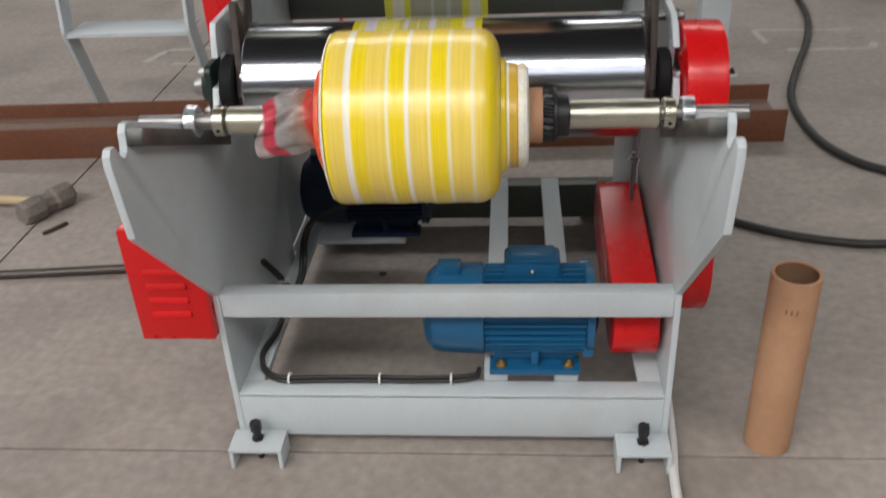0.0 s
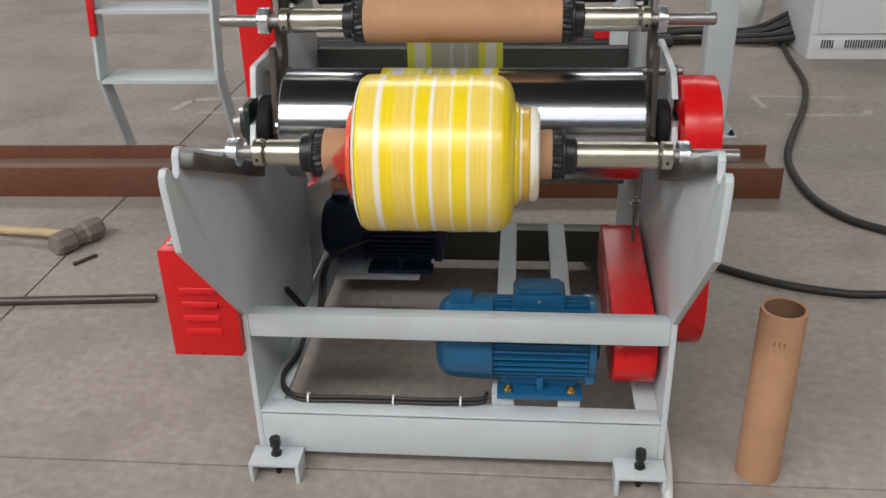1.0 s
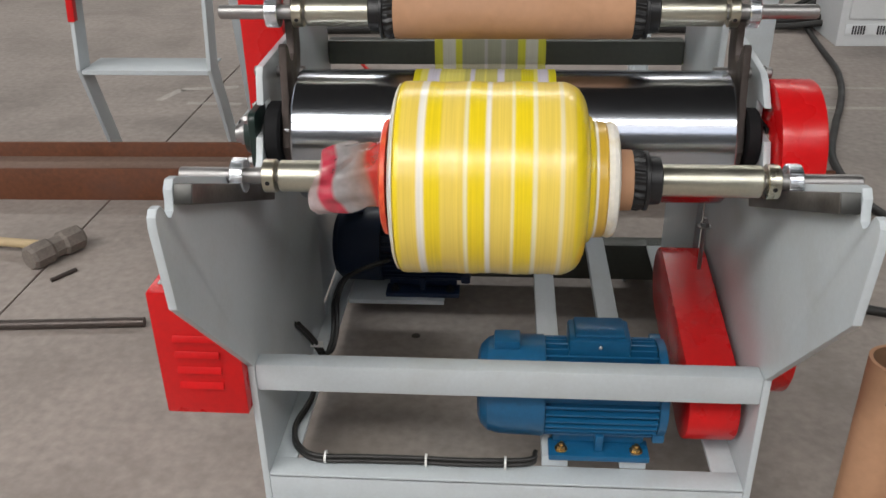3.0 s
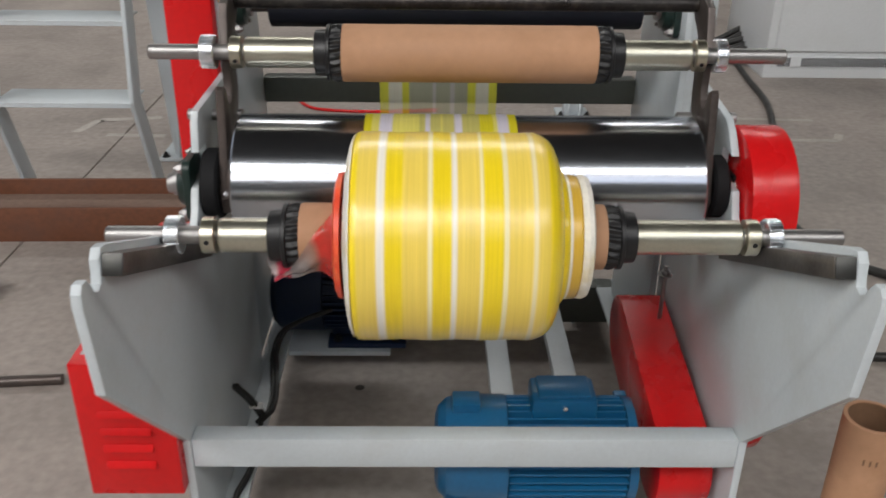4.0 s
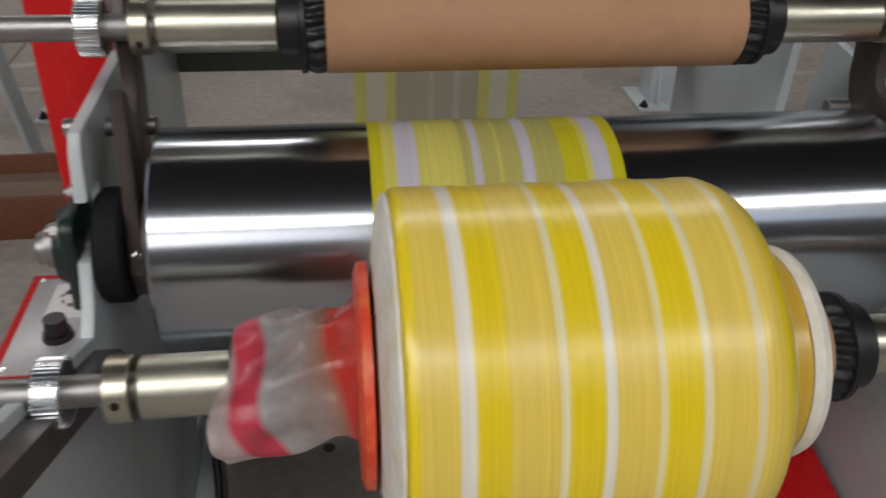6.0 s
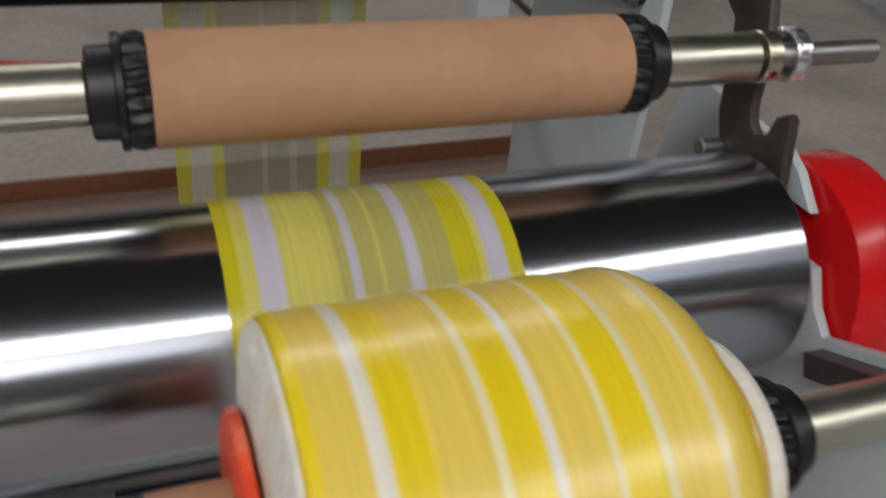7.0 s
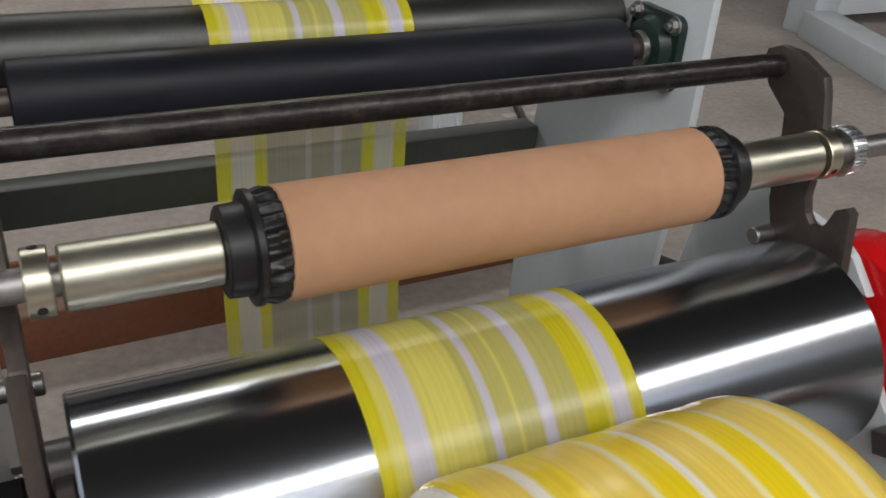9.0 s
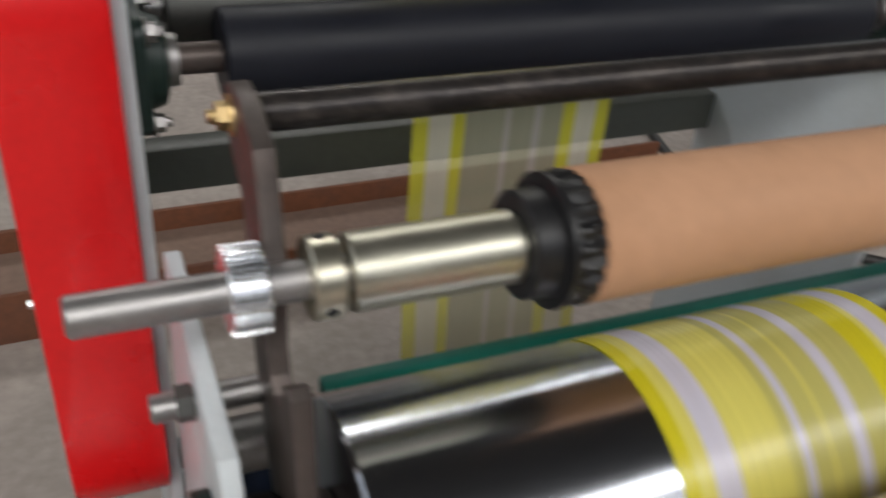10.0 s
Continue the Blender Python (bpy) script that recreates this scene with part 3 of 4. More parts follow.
def winding_shaft(name, label, cy, cz, ends, left, right, rc):
    """left and right: gear from, gear to, collar from, collar to, sleeve from, sleeve to, cone's inner end."""
    root = thing(name, (0.03, cy, cz), label, "shaft", "winding shafts")
    part("rod", rod(ends[0], ends[1], 0.0118, cy, cz, 32, 0.002), STEEL, root)
    for g0, g1, c0, c1, s0, s1, k in (left, right):
        part("gear", gear(min(g0, g1), max(g0, g1), 0.0256, cy, cz), GEARM, root, "bright steel gear")
        col = part("collar", hollow(min(c0, c1), max(c0, c1), 0.0245, 0.0118, cy, cz), COLLAR, root, "brass-coloured collar")
        for a in (200, 320, 80):
            y, z = cy + 0.0236 * math.cos(radians(a)), cz + 0.0236 * math.sin(radians(a))
            b = bmesh.new()
            vs = bmesh.ops.create_cone(b, cap_ends=True, segments=12, radius1=0.0034, radius2=0.0034, depth=0.003)["verts"]
            m = Matrix.Translation(((c0 + c1) / 2, y, z)) @ Euler((radians(a - 90), 0, 0)).to_matrix().to_4x4()
            bmesh.ops.transform(b, matrix=m, verts=vs)
            part("set_screw", b, BLACK, col)
        part("sleeve", rod(min(s0, s1), max(s0, s1), 0.0232, cy, cz, 48, 0.0018), ZINC, root, "yellowish zinc-plated sleeve")
        part("core_cone", cone(s1, k, cy, cz, rc), BLACK, root, "black fluted core cone")
    return root


RY, RZ = 0.0055, 0.7055
UY, UZ = 0.294, 0.8775
CR = 0.0435
low_shaft = winding_shaft("winding_shaft", "steel winding shaft with gears carrying the yellow roll", RY, RZ, (-0.457, 0.519),
                          (-0.377, -0.358, -0.330, -0.312, -0.307, -0.242, -0.198), (0.433, 0.414, 0.404, 0.386, 0.380, 0.240, 0.198), CR)
spare_shaft = winding_shaft("winding_shaft", "steel winding shaft with a bare cardboard core on the hook arms", UY, UZ, (-0.461, 0.515),
                            (-0.380, -0.359, -0.335, -0.318, -0.313, -0.207, -0.164), (0.421, 0.404, 0.389, 0.373, 0.367, 0.263, 0.221), CR)


def core_mesh(cy, cz, x0, x1):
    bm = hollow(x0, x1, CR, CR - 0.0065, cy, cz, 64, 0.0012)
    return bm


spare_core = tagged(part("cardboard_core", core_mesh(UY, UZ, -0.165, 0.221), CARD), "bare brown cardboard core on the upper shaft", "cardboard tube", "cardboard cores")

# ---- film roll ----
roll = thing("film_roll", (0.0, RY, RZ), "roll of yellow and white striped film on a cardboard core", "film roll")
part("cardboard_core", core_mesh(RY, RZ, -0.200, 0.199), CARD, roll, "brown cardboard core")
RR = 0.137
prof = [(-0.1275, RR - 0.006), (-0.125, RR - 0.0015)]
for k in range(40):
    x = -0.122 + 0.224 * k / 39
    prof.append((x, RR + 0.0003 * math.sin(k * 1.9) + 0.0006 * math.sin(k * 0.5)))
prof += [(0.109, RR - 0.0022), (0.116, RR - 0.0055), (0.122, RR - 0.010), (0.127, RR - 0.017), (0.131, RR - 0.026), (0.1335, RR - 0.036), (0.1345, RR - 0.048), (0.1345, CR)]
part("wound_film", lathe(bmesh.new(), [(-0.1275, CR)] + prof, RY, RZ, 128), ROLLFILM, roll)
bm = bmesh.new()
rim = [(-0.1278, CR), (-0.1390, 0.060), (-0.1402, 0.078), (-0.1385, 0.092), (-0.1375, 0.100), (-0.1360, 0.112), (-0.1335, 0.124), (-0.1300, 0.1325), (-0.1276, 0.1335), (-0.1276, CR)]
lathe(bm, rim, RY, RZ, 128, lambda i, a: 1 + (0.006 * math.sin(5 * a + i) + 0.004 * math.sin(13 * a + 2 * i) + 0.003 * math.sin(29 * a) if 1 < i < 8 else 0))
part("white_edge", bm, WHITEFILM, roll, "rough white film edge")
part("red_layer", lathe(bmesh.new(), [(-0.1525, CR), (-0.1535, 0.060), (-0.1528, 0.076), (-0.150, 0.083), (-0.1435, 0.084), (-0.1435, CR)], RY, RZ, 96), ORANGE, roll, "orange-red film layer")
part("shoulder", lathe(bmesh.new(), [(0.1348, CR), (0.1348, 0.091), (0.140, 0.089), (0.144, 0.083), (0.158, 0.082), (0.1605, 0.080), (0.1605, CR)], RY, RZ, 96), SHOULDER, roll, "stepped golden film shoulder")
part("white_shoulder", lathe(bmesh.new(), [(0.1608, CR), (0.1608, 0.081), (0.168, 0.0825), (0.174, 0.0800), (0.177, 0.073), (0.178, CR)], RY, RZ, 96), WHITEFILM, roll, "white film shoulder")


def torn_film():
    """A loose torn end of red-printed clear film, wound round the core."""
    bm = bmesh.new()
    n, k = 44, 14
    rows = []
    for i in range(n + 1):
        u = i / n
        row = []
        for j in range(k + 1):
            v = j / k
            aa = radians(-50 + (222 - 130 * v) * u + 6 * math.sin(7 * v))
            x = -0.143 - (0.100 + 0.010 * math.sin(5 * u)) * v + 0.003 * math.sin(9 * u + 3 * v)
            lift = 0.0018 + 0.013 * v ** 1.3 + 0.010 * v * max(0, 0.3 - u) / 0.3 + 0.003 * math.sin(15 * u + 6 * v) * v + 0.0015 * math.sin(31 * u - 9 * v)
            r = CR + lift + 0.024 * max(0, 1 - v * 3.5) ** 1.5
            row.append(bm.verts.new((x, RY - r * math.cos(aa), RZ + r * math.sin(aa))))
        rows.append(row)
    uv = bm.loops.layers.uv.new("sheet")
    for i in range(n):
        for j in range(k):
            f = bm.faces.new((rows[i][j], rows[i][j + 1], rows[i + 1][j + 1], rows[i + 1][j]))
            for lp, (a, b) in zip(f.loops, ((i, j), (i, j + 1), (i + 1, j + 1), (i + 1, j))):
                lp[uv].uv = (a / n, b / k)
    return bm


def torn_material():
    m = bpy.data.materials.new("torn_red_film")
    m.use_nodes = True
    n, lk = m.node_tree.nodes, m.node_tree.links
    p = n["Principled BSDF"]
    tc = n.new("ShaderNodeTexCoord")
    um = n.new("ShaderNodeUVMap")
    um.uv_map = "sheet"
    sep = n.new("ShaderNodeSeparateXYZ")
    lk.new(um.outputs[0], sep.inputs[0])
    sl = n.new("ShaderNodeMath")
    sl.operation = "MULTIPLY_ADD"
    sl.inputs[1].default_value = -0.22
    lk.new(sep.outputs[0], sl.inputs[0])
    lk.new(sep.outputs[1], sl.inputs[2])
    wv = n.new("ShaderNodeMapRange")
    wv.inputs["From Min"].default_value, wv.inputs["From Max"].default_value = -0.22, 1.0
    lk.new(sl.outputs[0], wv.inputs[0])
    cr = n.new("ShaderNodeValToRGB")
    els = cr.color_ramp.elements
    els[0].position, els[0].color = 0.0, (0.62, 0.035, 0.03, 1)
    els[1].position, els[1].color = 1.0, (0.55, 0.45, 0.44, 1)
    for pos, c in ((0.30, (0.60, 0.04, 0.03, 1)), (0.36, (0.36, 0.20, 0.15, 1)), (0.46, (0.34, 0.30, 0.29, 1)), (0.66, (0.42, 0.40, 0.40, 1)), (0.70, (0.62, 0.05, 0.09, 1)), (0.82, (0.66, 0.06, 0.10, 1)), (0.86, (0.55, 0.42, 0.42, 1))):
        els.new(pos).color = c
    lk.new(wv.outputs[0], cr.inputs[0])
    lk.new(cr.outputs[0], p.inputs["Base Color"])
    p.inputs["Roughness"].default_value = 0.2
    ns = n.new("ShaderNodeTexNoise")
    ns.inputs["Scale"].default_value, ns.inputs["Detail"].default_value = 45, 3
    b = n.new("ShaderNodeBump")
    b.inputs["Strength"].default_value, b.inputs["Distance"].default_value = 0.6, 0.004
    lk.new(tc.outputs["Object"], ns.inputs["Vector"])
    lk.new(ns.outputs[0], b.inputs["Height"])
    lk.new(b.outputs[0], p.inputs["Normal"])
    tr, mx = n.new("ShaderNodeBsdfTransparent"), n.new("ShaderNodeMixShader")
    r = n.new("ShaderNodeMapRange")
    r.inputs["From Min"].default_value, r.inputs["From Max"].default_value = 0.3, 0.7
    r.inputs["To Min"].default_value, r.inputs["To Max"].default_value = 0.12, 0.45
    lk.new(ns.outputs[0], r.inputs[0])
    lk.new(r.outputs[0], mx.inputs[0])
    lk.new(p.outputs[0], mx.inputs[1])
    lk.new(tr.outputs[0], mx.inputs[2])
    lk.new(mx.outputs[0], n["Material Output"].inputs["Surface"])
    return m


part("torn_film", torn_film(), torn_material(), roll, "loose torn red-printed clear film", angle=90)

# ---- guards ----


def stadium(y0, z0, y1, z1, r, n=14):
    d = math.atan2(z1 - z0, y1 - y0)
    pts = [(y1 + r * math.cos(d - math.pi / 2 + math.pi * k / n), z1 + r * math.sin(d - math.pi / 2 + math.pi * k / n)) for k in range(n + 1)]
    return pts + [(y0 + r * math.cos(d + math.pi / 2 + math.pi * k / n), z0 + r * math.sin(d + math.pi / 2 + math.pi * k / n)) for k in range(n + 1)]


g = thing("belt_guard", (0.38, 0.12, 0.17), "red painted belt guard inside the frame beside the motor", "guard", "belt guards")
part("guard_cover", prism(bmesh.new(), stadium(0.118, 0.243, 0.43, 0.296, 0.073), 0.338, 0.424, 0.003), RED, g)
part("guard_foot", boxed(0.36, 0.41, 0.20, 0.24, 0.130, 0.19, 0.001), RED, g)
part("guard_strap", boxed(0.424, XRI, 0.30, 0.33, 0.27, 0.29, 0.001), RED, g)
g = thing("belt_guard", (0.51, 0.27, 0.66), "red painted rounded belt guard outside the side plate", "guard", "belt guards")
part("guard_cover", prism(bmesh.new(), stadium(0.225, 0.325, 0.266, 0.655, 0.116, 20), 0.452, 0.523, 0.003), RED, g)
part("guard_bracket", boxed(XRO, 0.452, 0.24, 0.30, 0.66, 0.70, 0.001), BLACK, g)
part("bolt", hexbolt(0.523, 0.30, 0.56, 0.008, 0.006, "x"), BLACK, g)
g = thing("belt_guard", (-0.45, 0.592, 0.52), "tall red painted belt guard beside the nip rollers", "guard", "belt guards")
part("guard_cover", prism(bmesh.new(), stadium(0.592, 0.555, 0.592, 0.945, 0.092, 20), -0.492, -0.4095, 0.003), RED, g)
for z in (0.68, 0.88):
    part("bolt", hexbolt(-0.492, 0.592, z, 0.008, 0.006, "-x"), GEARM, g)

ctl = thing("control_box", (-0.466, 0.2, 0.285), "red control box with grey panels on the side plate", "control box")
part("box_body", boxed(-0.536, -0.3975, -0.020, 0.46, 0.284, 0.516, 0.003), RED, ctl)
for y0, y1 in ((0.005, 0.235), (0.262, 0.445)):
    pn = part("top_panel", boxed(-0.524, -0.405, y0, y1, 0.5165, 0.5195, 0.001), PANEL, ctl, "grey brushed top panel")
    for px, py in ((-0.518, y0 + 0.007), (-0.411, y0 + 0.007), (-0.518, y1 - 0.007), (-0.411, y1 - 0.007)):
        part("screw", hexbolt(px, py, 0.5195, 0.004, 0.002, "z", False), GEARM, pn)
part("label_plate", boxed(-0.50, -0.425, 0.07, 0.19, 0.5195, 0.5205, 0), PAPER, ctl, "white printed label")
for k in range(4):
    part("label_text", boxed(-0.494, -0.445 - 0.008 * (k % 2), 0.095 + 0.022 * k, 0.102 + 0.022 * k, 0.5207, 0.5210, 0), VENT, ctl)
part("label_plate", boxed(-0.50, -0.425, 0.36, 0.43, 0.5195, 0.5205, 0), PAPER, ctl, "white printed label")
b = bmesh.new()
for r, z0, z1 in ((0.017, 0.5195, 0.527), (0.013, 0.527, 0.545)):
    vs = bmesh.ops.create_cone(b, cap_ends=True, segments=24, radius1=r, radius2=r * 0.93, depth=z1 - z0)["verts"]
    bmesh.ops.translate(b, vec=(-0.475, 0.325, (z0 + z1) / 2), verts=vs)
part("knob", b, BLACK, ctl, "black rotary knob")
b = bmesh.new()
vs = bmesh.ops.create_cone(b, cap_ends=True, segments=16, radius1=0.006, radius2=0.004, depth=0.008)["verts"]
bmesh.ops.translate(b, vec=(-0.435, 0.285, 0.5235), verts=vs)
LED = bpy.data.materials.new("lit_red_lamp")
LED.use_nodes = True
LED.node_tree.nodes["Principled BSDF"].inputs["Base Color"].default_value = (0.8, 0.02, 0.02, 1)
LED.node_tree.nodes["Principled BSDF"].inputs["Emission Color"].default_value = (1, 0.05, 0.05, 1)
LED.node_tree.nodes["Principled BSDF"].inputs["Emission Strength"].default_value = 3
part("indicator_lamp", b, LED, ctl, "lit red indicator lamp")
for k in range(4):
    z = 0.335 + 0.030 * k
    pts = [(-0.022, z), (-0.0265, z + 0.003), (-0.026, z + 0.006), (-0.0215, z + 0.014)]
    part("louvre", prism(bmesh.new(), pts, -0.505, -0.432, 0.001), RED, ctl)

# ---- motor ----


def motor(label, place, paint):
    """A finned foot-mounted motor, its shaft along x, fan end at smaller x; place: under the body's middle."""
    px, py, pz = place
    root = thing("electric_motor", place, label, "motor", "motors")
    cy, cz = py, pz + 0.098
    bm = lathe(bmesh.new(), [(px - 0.062, 0), (px - 0.062, 0.074), (px + 0.132, 0.074), (px + 0.132, 0)], cy, cz, 48)
    part("motor_body", bm, paint, root)
    fin = None
    for k in range(36):
        a = 2 * math.pi * k / 36
        if math.sin(a) < -0.80:
            continue
        if fin is None:
            fb = part("fin", boxed(-0.095, 0.095, 0.070, 0.0875, -0.0016, 0.0016, 0), paint, root, smooth=False)
            fin = fb.data
        else:
            fb = new("fin", fin)
            fb.parent = root
            fb.matrix_parent_inverse = parent_inverse(root)
        fb.matrix_basis = Matrix.Translation((px + 0.035, cy, cz)) @ pose(0, 0, 0, math.degrees(a), 0, 0)
    part("fan_cover", lathe(bmesh.new(), [(px - 0.178, 0), (px - 0.178, 0.055), (px - 0.173, 0.070), (px - 0.160, 0.083), (px - 0.142, 0.088), (px - 0.062, 0.090), (px - 0.061, 0.070)], cy, cz, 48), paint, root)
    part("end_shield", lathe(bmesh.new(), [(px + 0.131, 0.070), (px + 0.132, 0.086), (px + 0.146, 0.086), (px + 0.150, 0.060), (px + 0.157, 0.040), (px + 0.157, 0.0)], cy, cz, 48), paint, root)
    for k in range(4):
        a = math.pi / 4 + k * math.pi / 2
        part("lug", boxed(px + 0.126, px + 0.147, cy + 0.084 * math.cos(a) - 0.010, cy + 0.084 * math.cos(a) + 0.010, cz + 0.084 * math.sin(a) - 0.010, cz + 0.084 * math.sin(a) + 0.010, 0.003), paint, root)
    part("motor_shaft", rod(px + 0.157, px + 0.183, 0.012, cy, cz), STEEL, root)
    tb = part("terminal_box", boxed(px - 0.022, px + 0.084, cy - 0.020, cy + 0.052, cz + 0.060, cz + 0.108, 0.006), paint, root)
    part("box_lid", boxed(px - 0.012, px + 0.074, cy - 0.014, cy + 0.046, cz + 0.108, cz + 0.116, 0.004), paint, tb)
    part("lid_screw", hexbolt(px + 0.031, cy - 0.021, cz + 0.098, 0.004, 0.004, "-y", False), GEARM, tb)
    part("cover_clip", boxed(px - 0.150, px - 0.105, cy - 0.02, cy + 0.02, cz + 0.084, cz + 0.102, 0.003), paint, root)
    fb = bmesh.new()
    box(fb, px - 0.052, px + 0.122, cy - 0.088, cy - 0.040, pz, pz + 0.012, 0.002)
    box(fb, px - 0.052, px + 0.122, cy + 0.040, cy + 0.088, pz, pz + 0.012, 0.002)
    box(fb, px - 0.045, px + 0.115, cy - 0.052, cy + 0.052, pz + 0.012, pz + 0.040, 0.004)
    box(fb, px + 0.028, px + 0.042, cy - 0.075, cy - 0.05, pz + 0.012, pz + 0.045, 0.002)
    part("motor_foot", fb, paint, root)
    for bx in (px - 0.030, px + 0.100):
        part("bolt", hexbolt(bx, cy - 0.070, pz + 0.012, 0.008, 0.007), GOLD if paint is BLUE else BLACK, root, "brass-coloured bolt" if paint is BLUE else "")
    return root


motor("blue finned electric motor bolted to the grey rails", (0.157, 0.122, 0.1602), BLUE)
# second motor, with the shade it stands in painted into its blue
motor("dark blue electric motor behind, its shade painted into the colour", (-0.205, 0.705, 0.1345), SHADEBLUE)

# ---- cables on the frame ----


def cables(name, label, lines, r, parent=None):
    root = thing(name, lines[0][0], label, "cable", "machine cables")
    for ln in lines:
        part("strand", tubed(ln, r), CABLE, root)
    return root


bund = [(0.084, 0.062, 0.145), (0.070, 0.040, 0.145), (-0.02, 0.033, 0.145), (-0.12, 0.034, 0.145), (-0.22, 0.033, 0.145), (-0.305, 0.032, 0.145), (-0.342, 0.056, 0.145), (-0.359, 0.088, 0.145),
        (-0.362, 0.125, 0.146), (-0.353, 0.172, 0.146), (-0.349, 0.215, 0.146), (-0.354, 0.311, 0.146), (-0.359, 0.352, 0.147)]
wires = cables("wire_loom", "black wire loom clipped along the grey base", [[(x, y + dy, z + dz) for x, y, z in bund] for dy, dz in ((0, 0), (0.009, 0.001), (0.004, 0.007))], 0.0042)
for x in (-0.29, -0.11, 0.03):
    part("cable_tie", lathe(bmesh.new(), [(x - 0.002, 0.0), (x - 0.002, 0.012), (x + 0.002, 0.012), (x + 0.002, 0.0)], 0.037, 0.148, 12), HOSE, wires)
riser = [(-0.362, 0.330, 0.150), (-0.352, 0.352, 0.150), (-0.347, 0.372, 0.148), (-0.349, 0.43, 0.148), (-0.360, 0.50, 0.152), (-0.366, 0.55, 0.165), (-0.350, 0.582, 0.198), (-0.305, 0.588, 0.224), (-0.25, 0.60, 0.24)]
cables("wire_loom", "black wire loom rising to the rear motor", [[(x + d, y, z + d * 0.5) for x, y, z in riser] for d in (0, 0.009)], 0.005)
stub = [(-0.357, 0.345, 0.150), (-0.362, 0.335, 0.175), (-0.372, 0.305, 0.225), (-0.386, 0.268, 0.280)]
entering = cables("wire_loom", "black wire loom entering the side plate", [[(x + d, y, z) for x, y, z in stub] for d in (0, 0.008)], 0.0045)
part("cable_tie", boxed(-0.372, -0.346, 0.318, 0.323, 0.190, 0.203, 0.001), HOSE, entering)
tagged(part("hose", tubed([(0.472, 0.45, 0.010), (0.473, 0.20, 0.010), (0.462, 0.02, 0.010), (0.448, -0.12, 0.010), (0.452, -0.40, 0.010)], 0.0095, 18), HOSE), "white plastic hose lying on the floor", "hose")

# ---- things on the floor ----
stand = thing("cardboard_core", (0.647, 0.032, 0.0), "brown cardboard core standing upright on the floor", "cardboard tube", "cardboard cores")
TURN = pose(0.647, 0.032, 0.0, 0, -90, 0)


def upright(prof):
    bm = lathe(bmesh.new(), prof, 0, 0, 64)
    bmesh.ops.transform(bm, matrix=TURN, verts=bm.verts)
    return bm


part("tube_wall", upright([(0, CR - 0.0062), (0, CR - 0.001), (0.0012, CR), (0.391, CR), (0.392, CR - 0.001), (0.392, CR - 0.0062), (0, CR - 0.0062)]), CARD, stand)
# added inner shell; its dark brown stands in for the hollow's shade
part("shaded_inside", upright([(0, CR - 0.0075), (0, CR - 0.0063), (0.3905, CR - 0.0063), (0.3905, CR - 0.0075), (0, CR - 0.0075)]), DARKCARD, stand, "inside of the tube, its shade painted as darker brown")

mk = thing("ink_mark", (0.62, -0.02, 0.33), "small dark stamped marks on the standing core", "stamp")
for k in range(3):
    a = radians(-118 + 12 * k)
    m = Matrix.Translation((0.647 + (CR + 0.0004) * math.cos(a), 0.032 + (CR + 0.0004) * math.sin(a), 0.335)) @ pose(0, 0, 0, 0, 0, math.degrees(a) + 90)
    part("stroke", box(bmesh.new(), -0.0014, 0.0014, -0.0003, 0.0003, -0.005, 0.005, 0, m), DARKCARD, mk)

beam = thing("steel_beam", (-0.4, 1.58, 0), "rusty brown steel beam lying on the concrete", "steel beam")
m = Matrix.Translation((-0.4, 1.602, 0)) @ pose(0, 0, 0, 0, 0, 1.25)
part("flange", box(bmesh.new(), -2.9, 1.452, -0.158, -0.146, 0, 0.112, 0.002, m), RUST, beam)
part("flange", box(bmesh.new(), -2.9, 1.455, 0.080, 0.092, 0, 0.112, 0.002, m), RUST, beam)
part("web", box(bmesh.new(), -2.9, 1.448, -0.146, 0.080, 0.051, 0.060, 0, m), WEB, beam)

tagged(part("steel_rod", tubed([(-3.2, 0.47, 0.013), (-0.886, 0.670, 0.013)], 0.013, 16, 1), MILL), "dark steel rod lying on the floor", "steel rod")
tagged(part("steel_rod", tubed([(-1.233, 0.880, 0.006), (-1.190, 0.945, 0.006)], 0.006, 16, 1), MILL), "short dark steel rod beside the hammer", "steel rod")
ham = thing("sledge_hammer", (-1.28, 1.02, 0.035), "sledge hammer with forged head and pale wooden handle", "hammer")
b = bmesh.new()
lathe(b, [(-0.088, 0.0), (-0.088, 0.031), (-0.078, 0.038), (-0.026, 0.039), (-0.016, 0.032), (0.016, 0.032), (0.026, 0.039), (0.078, 0.038), (0.088, 0.031), (0.088, 0.0)], 0, 0, 8)
bmesh.ops.transform(b, matrix=pose(-1.28, 1.02, 0.036, 0, 0, 62), verts=b.verts)
part("hammer_head", b, IRON, ham, smooth=False)
part("handle", tubed([(-1.27, 1.025, 0.036), (-1.45, 1.05, 0.034), (-1.95, 1.13, 0.020)], 0.014, 18), WOOD, ham)

CB = [(1.62, 3.72, 0.014), (1.57, 3.30, 0.014), (1.53, 2.93, 0.014), (1.46, 2.64, 0.014), (1.37, 2.38, 0.014), (1.29, 2.18, 0.014), (1.172, 1.83, 0.014), (1.155, 1.50, 0.014), (1.21, 1.31, 0.014), (1.31, 1.20, 0.014), (1.60, 0.99, 0.014), (2.1, 0.85, 0.014), (2.8, 0.75, 0.014)]
tagged(part("power_cable", tubed(CB, 0.014, 18), CABLE), "thick black power cable snaking over the floor", "cable")
CB2 = [(0.60, 1.04, 0.012), (0.77, 0.905, 0.012), (0.90, 0.828, 0.012), (1.04, 0.784, 0.012), (1.14, 0.778, 0.012), (1.45, 0.80, 0.012), (2.0, 0.76, 0.012)]
